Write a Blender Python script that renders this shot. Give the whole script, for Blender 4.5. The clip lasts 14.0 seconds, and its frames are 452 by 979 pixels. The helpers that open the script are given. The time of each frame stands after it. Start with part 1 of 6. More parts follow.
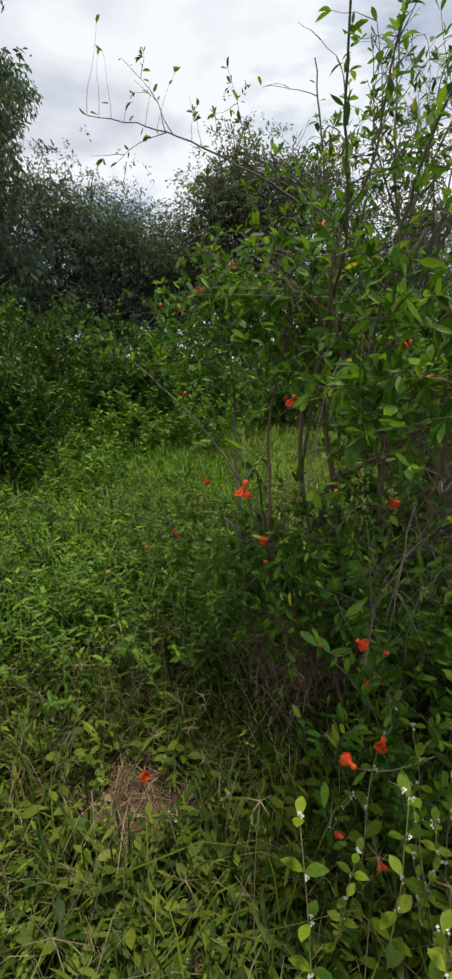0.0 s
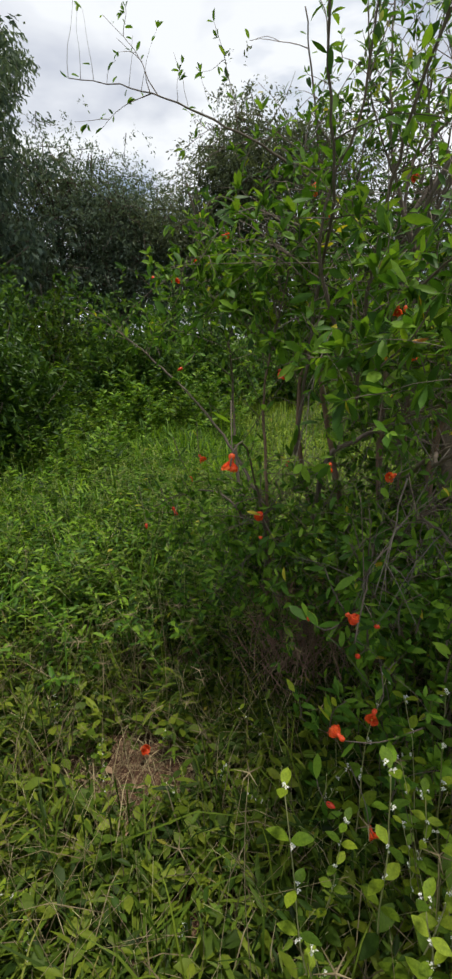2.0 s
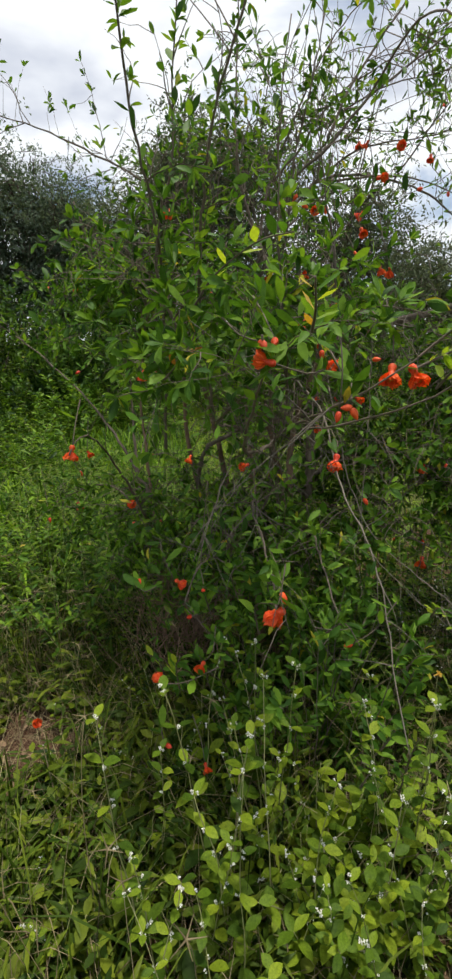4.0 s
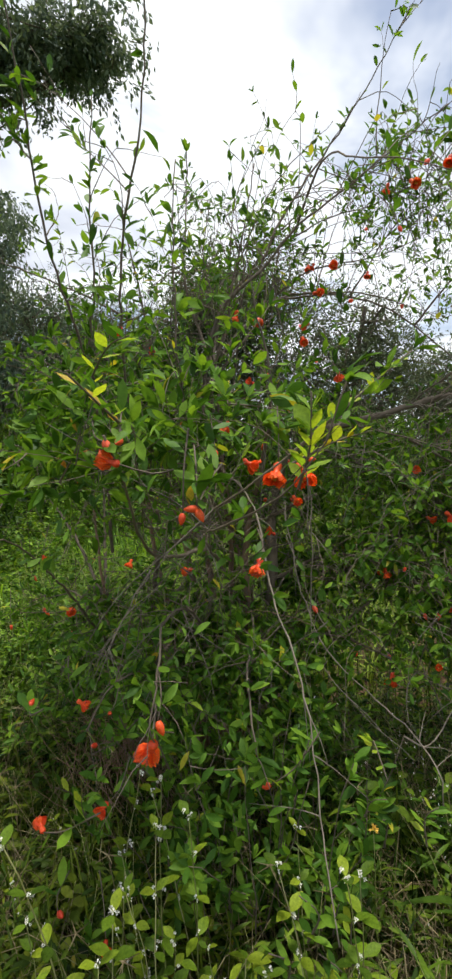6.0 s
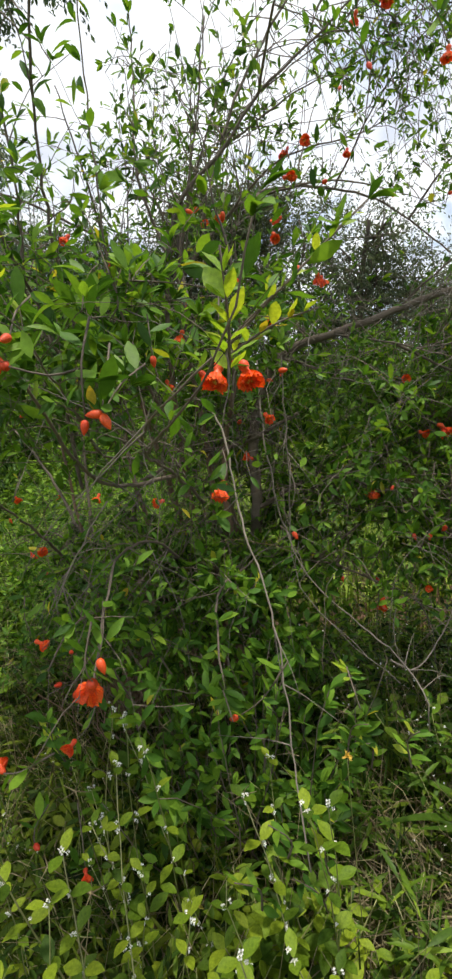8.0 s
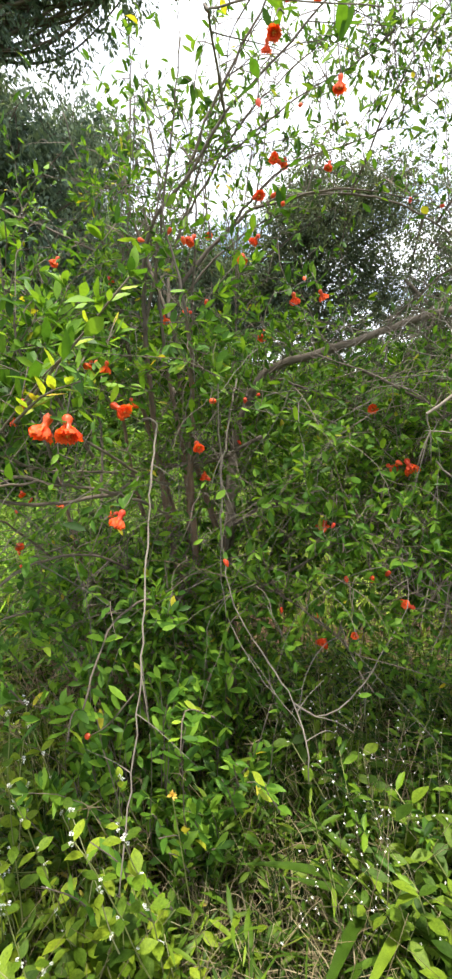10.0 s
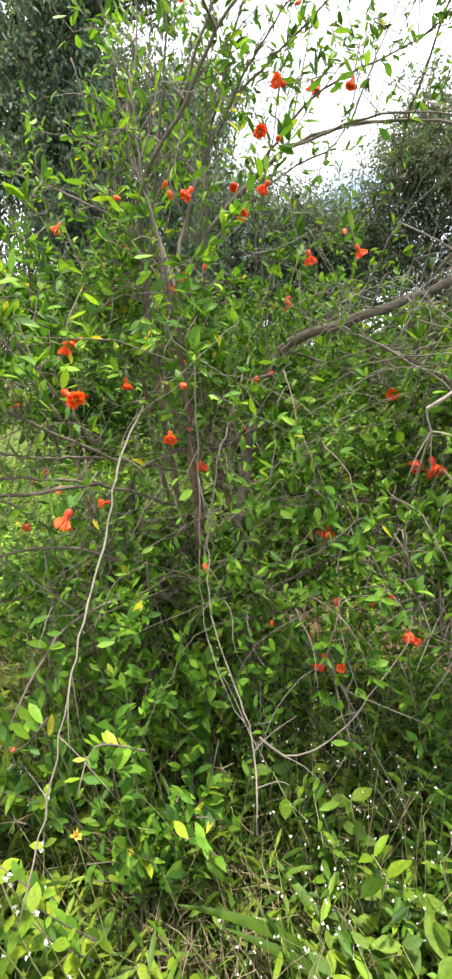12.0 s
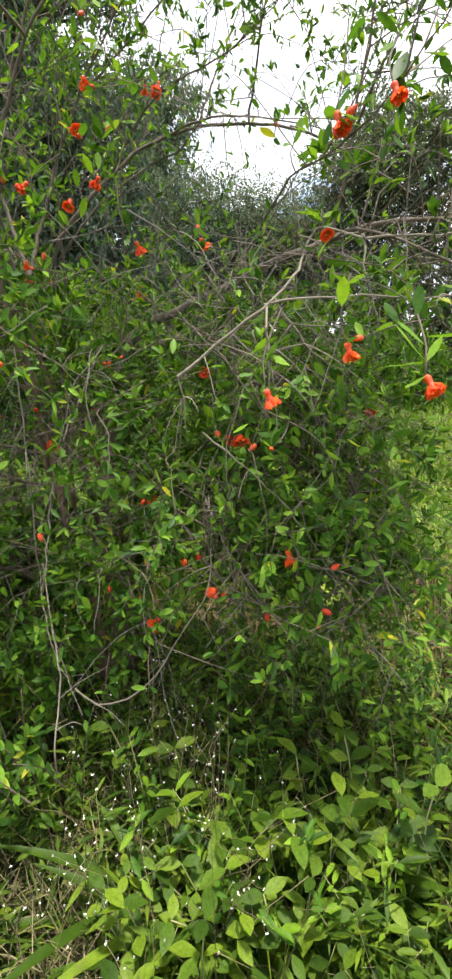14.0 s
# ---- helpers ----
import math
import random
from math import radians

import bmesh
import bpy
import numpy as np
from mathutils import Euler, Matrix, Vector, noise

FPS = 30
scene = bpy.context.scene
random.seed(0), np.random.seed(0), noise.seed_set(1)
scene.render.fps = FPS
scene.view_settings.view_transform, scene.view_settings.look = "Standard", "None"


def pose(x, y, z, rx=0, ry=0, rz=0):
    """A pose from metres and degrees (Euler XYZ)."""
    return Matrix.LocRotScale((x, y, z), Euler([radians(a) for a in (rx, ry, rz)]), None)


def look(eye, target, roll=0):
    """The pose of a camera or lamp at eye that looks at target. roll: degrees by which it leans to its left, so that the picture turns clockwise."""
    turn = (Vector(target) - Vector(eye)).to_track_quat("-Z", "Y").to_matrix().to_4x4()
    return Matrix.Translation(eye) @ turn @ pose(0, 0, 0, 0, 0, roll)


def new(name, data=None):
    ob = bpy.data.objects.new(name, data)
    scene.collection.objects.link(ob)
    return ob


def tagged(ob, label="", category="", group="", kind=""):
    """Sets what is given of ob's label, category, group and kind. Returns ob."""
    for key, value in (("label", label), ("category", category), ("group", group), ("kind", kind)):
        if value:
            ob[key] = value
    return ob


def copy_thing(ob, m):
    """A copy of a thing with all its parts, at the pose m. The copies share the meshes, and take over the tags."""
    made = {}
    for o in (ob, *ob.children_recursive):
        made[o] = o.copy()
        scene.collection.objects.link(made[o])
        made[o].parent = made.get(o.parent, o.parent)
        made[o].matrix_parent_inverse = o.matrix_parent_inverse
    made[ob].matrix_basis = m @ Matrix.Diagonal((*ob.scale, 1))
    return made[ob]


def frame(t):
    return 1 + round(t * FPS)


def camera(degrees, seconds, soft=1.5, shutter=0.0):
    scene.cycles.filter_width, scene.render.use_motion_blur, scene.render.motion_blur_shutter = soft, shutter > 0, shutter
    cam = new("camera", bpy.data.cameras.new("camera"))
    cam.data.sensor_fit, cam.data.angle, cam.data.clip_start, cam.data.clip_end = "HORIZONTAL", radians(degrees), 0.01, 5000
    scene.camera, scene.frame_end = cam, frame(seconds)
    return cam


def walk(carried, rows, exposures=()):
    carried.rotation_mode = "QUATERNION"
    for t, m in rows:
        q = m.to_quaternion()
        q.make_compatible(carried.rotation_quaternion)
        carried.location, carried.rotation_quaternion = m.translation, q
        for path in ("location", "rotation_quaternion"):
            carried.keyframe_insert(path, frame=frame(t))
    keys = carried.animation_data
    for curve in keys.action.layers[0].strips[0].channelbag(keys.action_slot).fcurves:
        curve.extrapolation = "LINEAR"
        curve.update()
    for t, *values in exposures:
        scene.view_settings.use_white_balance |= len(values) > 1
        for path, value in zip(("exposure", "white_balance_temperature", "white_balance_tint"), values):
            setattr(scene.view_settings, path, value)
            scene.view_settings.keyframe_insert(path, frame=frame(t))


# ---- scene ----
cam = camera(50.1, 14.0, soft=2.8)
PATH = [
    (0, (0.096, -0.082, 1.368), (-0.01, 1.848, 0.852), -0.5),
    (0.5, (0.082, -0.079, 1.355), (-0.118, 1.83, 0.794), -0.8),
    (1, (0.079, -0.073, 1.35), (-0.167, 1.826, 0.774), -1.1),
    (1.5, (0.108, -0.065, 1.349), (-0.147, 1.828, 0.756), -1.3),
    (2, (0.145, -0.065, 1.352), (-0.003, 1.838, 0.755), -1.8),
    (2.5, (0.179, -0.071, 1.358), (0.182, 1.837, 0.759), -1.3),
    (3, (0.251, -0.093, 1.359), (0.272, 1.816, 0.764), -1.6),
    (3.5, (0.355, -0.148, 1.37), (0.372, 1.76, 0.77), -1.7),
    (4, (0.451, -0.237, 1.354), (0.456, 1.674, 0.765), -1.6),
    (4.2, (0.489, -0.261, 1.349), (0.498, 1.654, 0.774), -1.4),
    (6.3, (0.755, -0.151, 1.327), (0.625, 1.839, 1.174), -2.6),
    (6.5, (0.765, -0.143, 1.314), (0.625, 1.844, 1.134), -2.5),
    (7, (0.766, -0.11, 1.273), (0.602, 1.869, 1.03), -2.8),
    (7.5, (0.788, -0.074, 1.232), (0.613, 1.879, 0.837), -6.1),
    (8, (0.836, -0.049, 1.265), (0.663, 1.9, 0.852), -6.2),
    (8.5, (0.943, -0.08, 1.29), (0.745, 1.866, 0.872), -5.6),
    (9, (1.106, -0.139, 1.296), (0.684, 1.775, 0.896), -4.2),
    (9.2, (1.151, -0.13, 1.305), (0.722, 1.783, 0.906), -4.2),
    (11.3, (1.455, 0.295, 1.365), (0.513, 1.971, 0.816), -4.2),
    (11.5, (1.476, 0.292, 1.365), (0.521, 1.961, 0.814), -4.4),
    (12, (1.498, 0.313, 1.355), (0.535, 1.978, 0.806), -4.5),
    (12.5, (1.53, 0.342, 1.341), (0.643, 2.045, 0.782), -5.1),
    (12.6, (1.534, 0.328, 1.336), (0.706, 2.059, 0.772), -5.4),
    (13, (1.696, 0.302, 1.367), (0.88, 2.03, 0.777), -6.2),
    (13.5, (1.802, 0.279, 1.36), (0.989, 2.006, 0.764), -6.2),
    (14, (1.876, 0.384, 1.277), (1.003, 2.099, 0.73), -4.7),
]
EXPOSURE = [(0, 0.05), (1.4, 0.17), (2.2, 0.07), (4, 0.2), (6.5, 0.42), (8.5, 0.58), (9, 0.82), (11.4, 1.82), (12.6, 1.78), (13, 1.48), (14, 1.27)]
walk(cam, [(t, look(eye, target, roll)) for t, eye, target, roll in PATH], EXPOSURE)

# ---- light ----
world = bpy.data.worlds.new("sky_world")
scene.world = world
world.use_nodes = True
wn, wl = world.node_tree.nodes, world.node_tree.links
wn.clear()
SUN_EL, SUN_AZ = radians(83), radians(80)


def wnode(kind, **values):
    n = wn.new(kind)
    for key, v in values.items():
        n.inputs[key].default_value = v
    return n


w_out = wn.new("ShaderNodeOutputWorld")
w_bg = wnode("ShaderNodeBackground", Strength=1.0)
w_sky = wn.new("ShaderNodeTexSky")
w_sky.sky_type, w_sky.sun_disc = "NISHITA", False
w_sky.sun_elevation, w_sky.sun_rotation = SUN_EL, SUN_AZ
w_skyscale = wn.new("ShaderNodeVectorMath")
w_skyscale.operation = "SCALE"
w_skyscale.inputs["Scale"].default_value = 0.11
wl.new(w_sky.outputs[0], w_skyscale.inputs[0])
# clouds on a flat layer overhead
w_co = wn.new("ShaderNodeTexCoord")
w_sep = wn.new("ShaderNodeSeparateXYZ")
wl.new(w_co.outputs["Generated"], w_sep.inputs[0])
w_up = wn.new("ShaderNodeMath")
w_up.operation = "MAXIMUM"
w_up.inputs[1].default_value = 0.0
wl.new(w_sep.outputs["Z"], w_up.inputs[0])
w_den = wn.new("ShaderNodeMath")
w_den.operation = "ADD"
w_den.inputs[1].default_value = 0.22
wl.new(w_up.outputs[0], w_den.inputs[0])
w_div = wn.new("ShaderNodeVectorMath")
w_div.operation = "DIVIDE"
w_cmb = wn.new("ShaderNodeCombineXYZ")
for axis in "XYZ":
    wl.new(w_den.outputs[0], w_cmb.inputs[axis])
wl.new(w_co.outputs["Generated"], w_div.inputs[0])
wl.new(w_cmb.outputs[0], w_div.inputs[1])
w_n1 = wnode("ShaderNodeTexNoise", Scale=1.15, Detail=6.0, Roughness=0.55, Distortion=0.3)
w_n2 = wnode("ShaderNodeTexNoise", Scale=2.1, Detail=5.0, Roughness=0.5, Distortion=0.2)
w_off = wn.new("ShaderNodeVectorMath")
w_off.inputs[1].default_value = (3.3, 1.7, 0.4)
wl.new(w_div.outputs[0], w_off.inputs[0])
wl.new(w_off.outputs[0], w_n1.inputs["Vector"])
wl.new(w_div.outputs[0], w_n2.inputs["Vector"])
w_cover = wn.new("ShaderNodeValToRGB")
w_cover.color_ramp.elements[0].position, w_cover.color_ramp.elements[1].position = 0.38, 0.51
wl.new(w_n1.outputs[0], w_cover.inputs[0])
w_tone = wn.new("ShaderNodeValToRGB")
e = w_tone.color_ramp.elements
e[0].position, e[0].color = 0.36, (0.58, 0.62, 0.71, 1)
e[1].position, e[1].color = 0.54, (0.90, 0.93, 0.97, 1)
wl.new(w_n2.outputs[0], w_tone.inputs[0])
w_mix = wn.new("ShaderNodeMix")
w_mix.data_type = "RGBA"
wl.new(w_cover.outputs[0], w_mix.inputs["Factor"])
wl.new(w_skyscale.outputs[0], w_mix.inputs["A"])
wl.new(w_tone.outputs[0], w_mix.inputs["B"])
wl.new(w_mix.outputs["Result"], w_bg.inputs["Color"])
wl.new(w_bg.outputs[0], w_out.inputs[0])

sun = new("sun", bpy.data.lights.new("sun", "SUN"))
sun.data.energy, sun.data.angle, sun.data.color = 3.85, radians(6), (1.0, 0.95, 0.84)
sun.matrix_world = look((0, 0, 8), (-math.sin(SUN_AZ) * 8 / math.tan(SUN_EL), -math.cos(SUN_AZ) * 8 / math.tan(SUN_EL), 0))


# ---- materials ----
class Mat:
    """A node material and short ways to add nodes to it."""

    def __init__(self, name):
        self.m = bpy.data.materials.new(name)
        self.m.use_nodes = True
        self.n, self.l = self.m.node_tree.nodes, self.m.node_tree.links
        self.n.clear()
        self.out = self.n.new("ShaderNodeOutputMaterial")
        self.co = self.n.new("ShaderNodeTexCoord")

    def link(self, a, b):
        self.l.new(a, b)
        return a

    def noise(self, scale, detail=4.0, rough=0.55, stretch=None):
        t = self.n.new("ShaderNodeTexNoise")
        t.inputs["Scale"].default_value, t.inputs["Detail"].default_value, t.inputs["Roughness"].default_value = scale, detail, rough
        src = self.co.outputs["Object"]
        if stretch:
            mp = self.n.new("ShaderNodeMapping")
            mp.inputs["Scale"].default_value = stretch
            self.l.new(src, mp.inputs[0])
            src = mp.outputs[0]
        self.l.new(src, t.inputs["Vector"])
        return t.outputs[0]

    def ramp(self, src, *stops):
        r = self.n.new("ShaderNodeValToRGB")
        el = r.color_ramp.elements
        while len(el) < len(stops):
            el.new(0.5)
        for s, (p, c) in zip(el, stops):
            s.position, s.color = p, (*c, 1)
        self.l.new(src, r.inputs[0])
        return r.outputs[0]

    def math(self, op, a, b=None):
        n = self.n.new("ShaderNodeMath")
        n.operation = op
        for i, v in enumerate((a, b)):
            if v is None:
                continue
            if isinstance(v, (int, float)):
                n.inputs[i].default_value = v
            else:
                self.l.new(v, n.inputs[i])
        return n.outputs[0]

    def mix(self, fac, a, b, blend="MIX"):
        n = self.n.new("ShaderNodeMix")
        n.data_type, n.blend_type = "RGBA", blend
        for key, v in (("Factor", fac), ("A", a), ("B", b)):
            s = n.inputs[key] if key == "Factor" else [i for i in n.inputs if i.name == key and i.type == "RGBA"][0]
            if isinstance(v, (int, float)):
                s.default_value = v
            elif isinstance(v, tuple):
                s.default_value = (*v, 1)
            else:
                self.l.new(v, s)
        return [o for o in n.outputs if o.type == "RGBA"][0]

    def surface(self, color, rough=0.6, bump=None, strength=0.3, distance=0.002, translucent=None, amount=0.0, spec=0.5):
        p = self.n.new("ShaderNodeBsdfPrincipled")
        self.l.new(color, p.inputs["Base Color"])
        if isinstance(rough, (int, float)):
            p.inputs["Roughness"].default_value = rough
        else:
            self.l.new(rough, p.inputs["Roughness"])
        p.inputs["Specular IOR Level"].default_value = spec
        if bump is not None:
            b = self.n.new("ShaderNodeBump")
            b.inputs["Strength"].default_value, b.inputs["Distance"].default_value = strength, distance
            self.l.new(bump, b.inputs["Height"])
            self.l.new(b.outputs[0], p.inputs["Normal"])
        if translucent is None:
            self.l.new(p.outputs[0], self.out.inputs[0])
            return self.m
        t = self.n.new("ShaderNodeBsdfTranslucent")
        self.l.new(translucent, t.inputs[0])
        s = self.n.new("ShaderNodeMixShader")
        s.inputs[0].default_value = amount
        self.l.new(p.outputs[0], s.inputs[1])
        self.l.new(t.outputs[0], s.inputs[2])
        self.l.new(s.outputs[0], self.out.inputs[0])
        return self.m

    def chance(self):
        """A number from 0 to 1 for each piece."""
        g, o = self.n.new("ShaderNodeNewGeometry"), self.n.new("ShaderNodeObjectInfo")
        return self.math("FRACT", self.math("ADD", g.outputs["Random Per Island"], o.outputs["Random"]))


def leaf_material(name, dark, mid, light, amount=0.35, rough=0.42, patch=2.0, glow=1.6, rare=None, spec=0.45):
    k = Mat(name)
    c = k.chance()
    stops = [(0.0, dark), (0.45, mid), (0.9, light)]
    if rare:
        stops = [(0.0, dark), (0.45, mid), (0.985, light), (0.999, rare)]
    col = k.ramp(c, *stops)
    big = k.ramp(k.noise(patch, 2.0), (0.3, (0.72, 0.74, 0.7)), (0.7, (1.18, 1.14, 1.1)))
    col = k.mix(1.0, col, big, "MULTIPLY")
    fine = k.noise(140.0, 3.0)
    col = k.mix(1.0, col, k.ramp(fine, (0.25, (0.8, 0.82, 0.8)), (0.75, (1.15, 1.15, 1.1))), "MULTIPLY")
    tr = k.mix(1.0, col, (glow * 1.15, glow * 1.1, glow * 0.55), "MULTIPLY")
    return k.surface(col, rough, fine, 0.25, 0.001, tr, amount, spec)


def plain_material(name, a, b, scale, rough, bump=0.3, stretch=None, spec=0.4):
    k = Mat(name)
    c = k.chance()
    n = k.noise(scale, 5.0, 0.6, stretch)
    col = k.mix(n, a, b)
    col = k.mix(1.0, col, k.ramp(c, (0.0, (0.8, 0.8, 0.8)), (1.0, (1.2, 1.2, 1.2))), "MULTIPLY")
    return k.surface(col, rough, n, bump, 0.003, spec=spec)


M_LEAF = leaf_material("shrub_leaf", (0.025, 0.069, 0.009), (0.068, 0.160, 0.016), (0.172, 0.298, 0.028), 0.32, 0.5, 2.2, 1.6, (0.42, 0.36, 0.03), 0.17)
M_YOUNG = leaf_material("young_leaf", (0.15, 0.28, 0.02), (0.25, 0.38, 0.03), (0.38, 0.45, 0.035), 0.42, 0.45, 6.0, 1.4)
M_OLD = leaf_material("yellow_leaf", (0.42, 0.34, 0.03), (0.5, 0.36, 0.03), (0.55, 0.22, 0.03), 0.35, 0.5, 6.0, 1.3)
M_WEED = leaf_material("weed_leaf", (0.032, 0.068, 0.008), (0.108, 0.182, 0.014), (0.222, 0.292, 0.021), 0.30, 0.48, 9.0, 1.4, None, 0.12)
M_LOW = leaf_material("low_weed_leaf", (0.02266, 0.046, 0.0065), (0.06798, 0.112, 0.0104), (0.1545, 0.195, 0.0182), 0.28, 0.5, 6.0, 1.4, None, 0.12)
M_HERB = leaf_material("herb_leaf", (0.007272, 0.0171, 0.002353), (0.03852, 0.0828, 0.008086), (0.1112, 0.173, 0.0182), 0.25, 0.55, 1.6, 1.5, (0.38, 0.30, 0.0576), 0.12)
M_GRASS = leaf_material("grass_blade", (0.009157, 0.0222, 0.002496), (0.05099, 0.0915, 0.007709), (0.1308, 0.178, 0.01781), 0.25, 0.55, 1.3, 1.5, (0.30, 0.26, 0.0792), 0.12)
M_LUSH = leaf_material("lush_grass", (0.01397, 0.0426, 0.004455), (0.07721, 0.174, 0.01391), (0.1882, 0.317, 0.02376), 0.34, 0.5, 1.5, 1.5, None, 0.2)
M_LUSH_HERB = leaf_material("lush_herb_leaf", (0.01145, 0.036, 0.003821), (0.06528, 0.154, 0.01189), (0.1688, 0.286, 0.01971), 0.30, 0.5, 1.2, 1.5, None, 0.2)
M_BROAD = leaf_material("broad_weed_leaf", (0.022, 0.05, 0.005), (0.066, 0.124, 0.0115), (0.145, 0.215, 0.018), 0.26, 0.48, 9.0, 1.5, None, 0.15)
M_LAWN = leaf_material("meadow_grass", (0.05635, 0.115, 0.01449), (0.1411, 0.23, 0.02645), (0.2705, 0.356, 0.04761), 0.34, 0.6, 0.5, 1.5, (0.34, 0.28, 0.12), 0.2)
M_STRAW = leaf_material("straw", (0.08, 0.06, 0.0304), (0.176, 0.136, 0.072), (0.304, 0.248, 0.144), 0.2, 0.7, 3.0, 1.2)
M_THICKET = leaf_material("thicket_leaf", (0.01746, 0.052, 0.0132), (0.0485, 0.11, 0.0198), (0.1261, 0.22, 0.033), 0.32, 0.55, 0.8, 1.5, None, 0.2)
# thicket leaf darkened, the bush's shade put into its colour
M_SHADE = leaf_material("shaded_bush_leaf", (0.012, 0.034, 0.006), (0.03, 0.075, 0.01), (0.08, 0.15, 0.018), 0.25, 0.45, 0.8, 1.5, None, 0.2)
# distant haze is put into these two leaf colours: lightened, greyed and blued
M_TREE_HAZED = leaf_material("hazed_tree_leaf", (0.056, 0.088, 0.073), (0.097, 0.137, 0.112), (0.16, 0.21, 0.16), 0.32, 0.55, 0.4, 1.4, None, 0.12)
M_GREY_HAZED = leaf_material("hazed_grey_leaf", (0.05, 0.07, 0.05), (0.085, 0.11, 0.075), (0.13, 0.16, 0.10), 0.3, 0.55, 0.4, 1.4, None, 0.15)
M_BOUGH = plain_material("grey_bough", (0.045, 0.034, 0.025), (0.18, 0.145, 0.11), 38.0, 0.9, 0.9, (0.3, 1, 1))
def bark_material():
    k = Mat("shrub_bark")
    n = k.noise(60.0, 5.0, 0.6, (1, 1, 0.3))
    old = k.mix(n, (0.055, 0.034, 0.023), (0.34, 0.215, 0.145))
    young = k.mix(n, (0.045, 0.036, 0.029), (0.19, 0.155, 0.125))
    sep = k.n.new("ShaderNodeSeparateXYZ")
    k.link(k.co.outputs["Object"], sep.inputs[0])
    age = k.math("ADD", sep.outputs["Z"], k.math("MULTIPLY", k.noise(5.0, 3.0), 0.5))
    col = k.mix(k.ramp(k.math("MULTIPLY", age, 0.5), (0.62, (0, 0, 0)), (0.9, (1, 1, 1))), old, young)
    return k.surface(col, 0.9, n, 1.0, 0.003, spec=0.3)


M_BARK = bark_material()
M_TWIG = plain_material("dark_twig", (0.055, 0.042, 0.031), (0.18, 0.14, 0.105), 60.0, 0.8, 0.4)
M_PALE = plain_material("pale_stem", (0.11, 0.088, 0.066), (0.27, 0.23, 0.185), 70.0, 0.8, 0.5)
M_GREYTWIG = plain_material("grey_twig", (0.055, 0.045, 0.036), (0.18, 0.155, 0.128), 70.0, 0.8, 0.4)
M_TRUNK = plain_material("tree_bark", (0.05, 0.038, 0.028), (0.13, 0.10, 0.075), 9.0, 0.9, 0.8, (1, 1, 0.3))
M_STEM = leaf_material("weed_stem", (0.16, 0.18, 0.05), (0.26, 0.27, 0.10), (0.40, 0.38, 0.20), 0.15, 0.6, 4.0, 1.2)
M_PETAL = leaf_material("flower_petal", (0.80, 0.075, 0.012), (0.90, 0.115, 0.018), (0.95, 0.17, 0.026), 0.42, 0.55, 20.0, 1.0)
M_CALYX = leaf_material("flower_calyx", (0.66, 0.05, 0.018), (0.76, 0.075, 0.02), (0.85, 0.11, 0.024), 0.15, 0.42, 20.0, 1.0)
M_STAMEN = plain_material("flower_stamen", (0.75, 0.42, 0.05), (0.85, 0.62, 0.12), 300.0, 0.7)
M_WHITE = plain_material("white_bloom", (0.66, 0.64, 0.55), (0.82, 0.80, 0.72), 400.0, 0.8)
M_DEAD = plain_material("dead_leaf", (0.12, 0.07, 0.04), (0.36, 0.24, 0.14), 40.0, 0.8, 0.6)


def ground_material():
    k = Mat("soil_and_thatch")
    soil = k.mix(k.noise(9.0, 6.0), (0.02, 0.012, 0.007), (0.10, 0.048, 0.027))
    soil = k.mix(k.ramp(k.noise(160.0, 3.0), (0.5, (0, 0, 0)), (0.7, (1, 1, 1))), soil, (0.22, 0.15, 0.09))
    thatch = k.mix(k.noise(2.2, 5.0), (0.03, 0.045, 0.012), (0.11, 0.14, 0.03))
    sep = k.n.new("ShaderNodeSeparateXYZ")
    k.link(k.co.outputs["Object"], sep.inputs[0])
    far_y = k.math("SUBTRACT", k.math("ABSOLUTE", k.math("SUBTRACT", sep.outputs["Y"], 1.1)), 1.5)
    far_x = k.math("SUBTRACT", k.math("ABSOLUTE", k.math("SUBTRACT", sep.outputs["X"], 0.6)), 1.9)
    far = k.math("MULTIPLY", k.math("MAXIMUM", far_x, far_y), 0.8)
    far = k.math("ADD", far, k.math("MULTIPLY", k.math("SUBTRACT", k.noise(1.4, 4.0), 0.5), 2.2))
    cl = k.n.new("ShaderNodeClamp")
    k.link(far, cl.inputs[0])
    col = k.mix(cl.outputs[0], soil, thatch)
    return k.surface(col, 0.95, k.noise(60.0, 6.0), 0.8, 0.02, spec=0.2)


M_GROUND = ground_material()


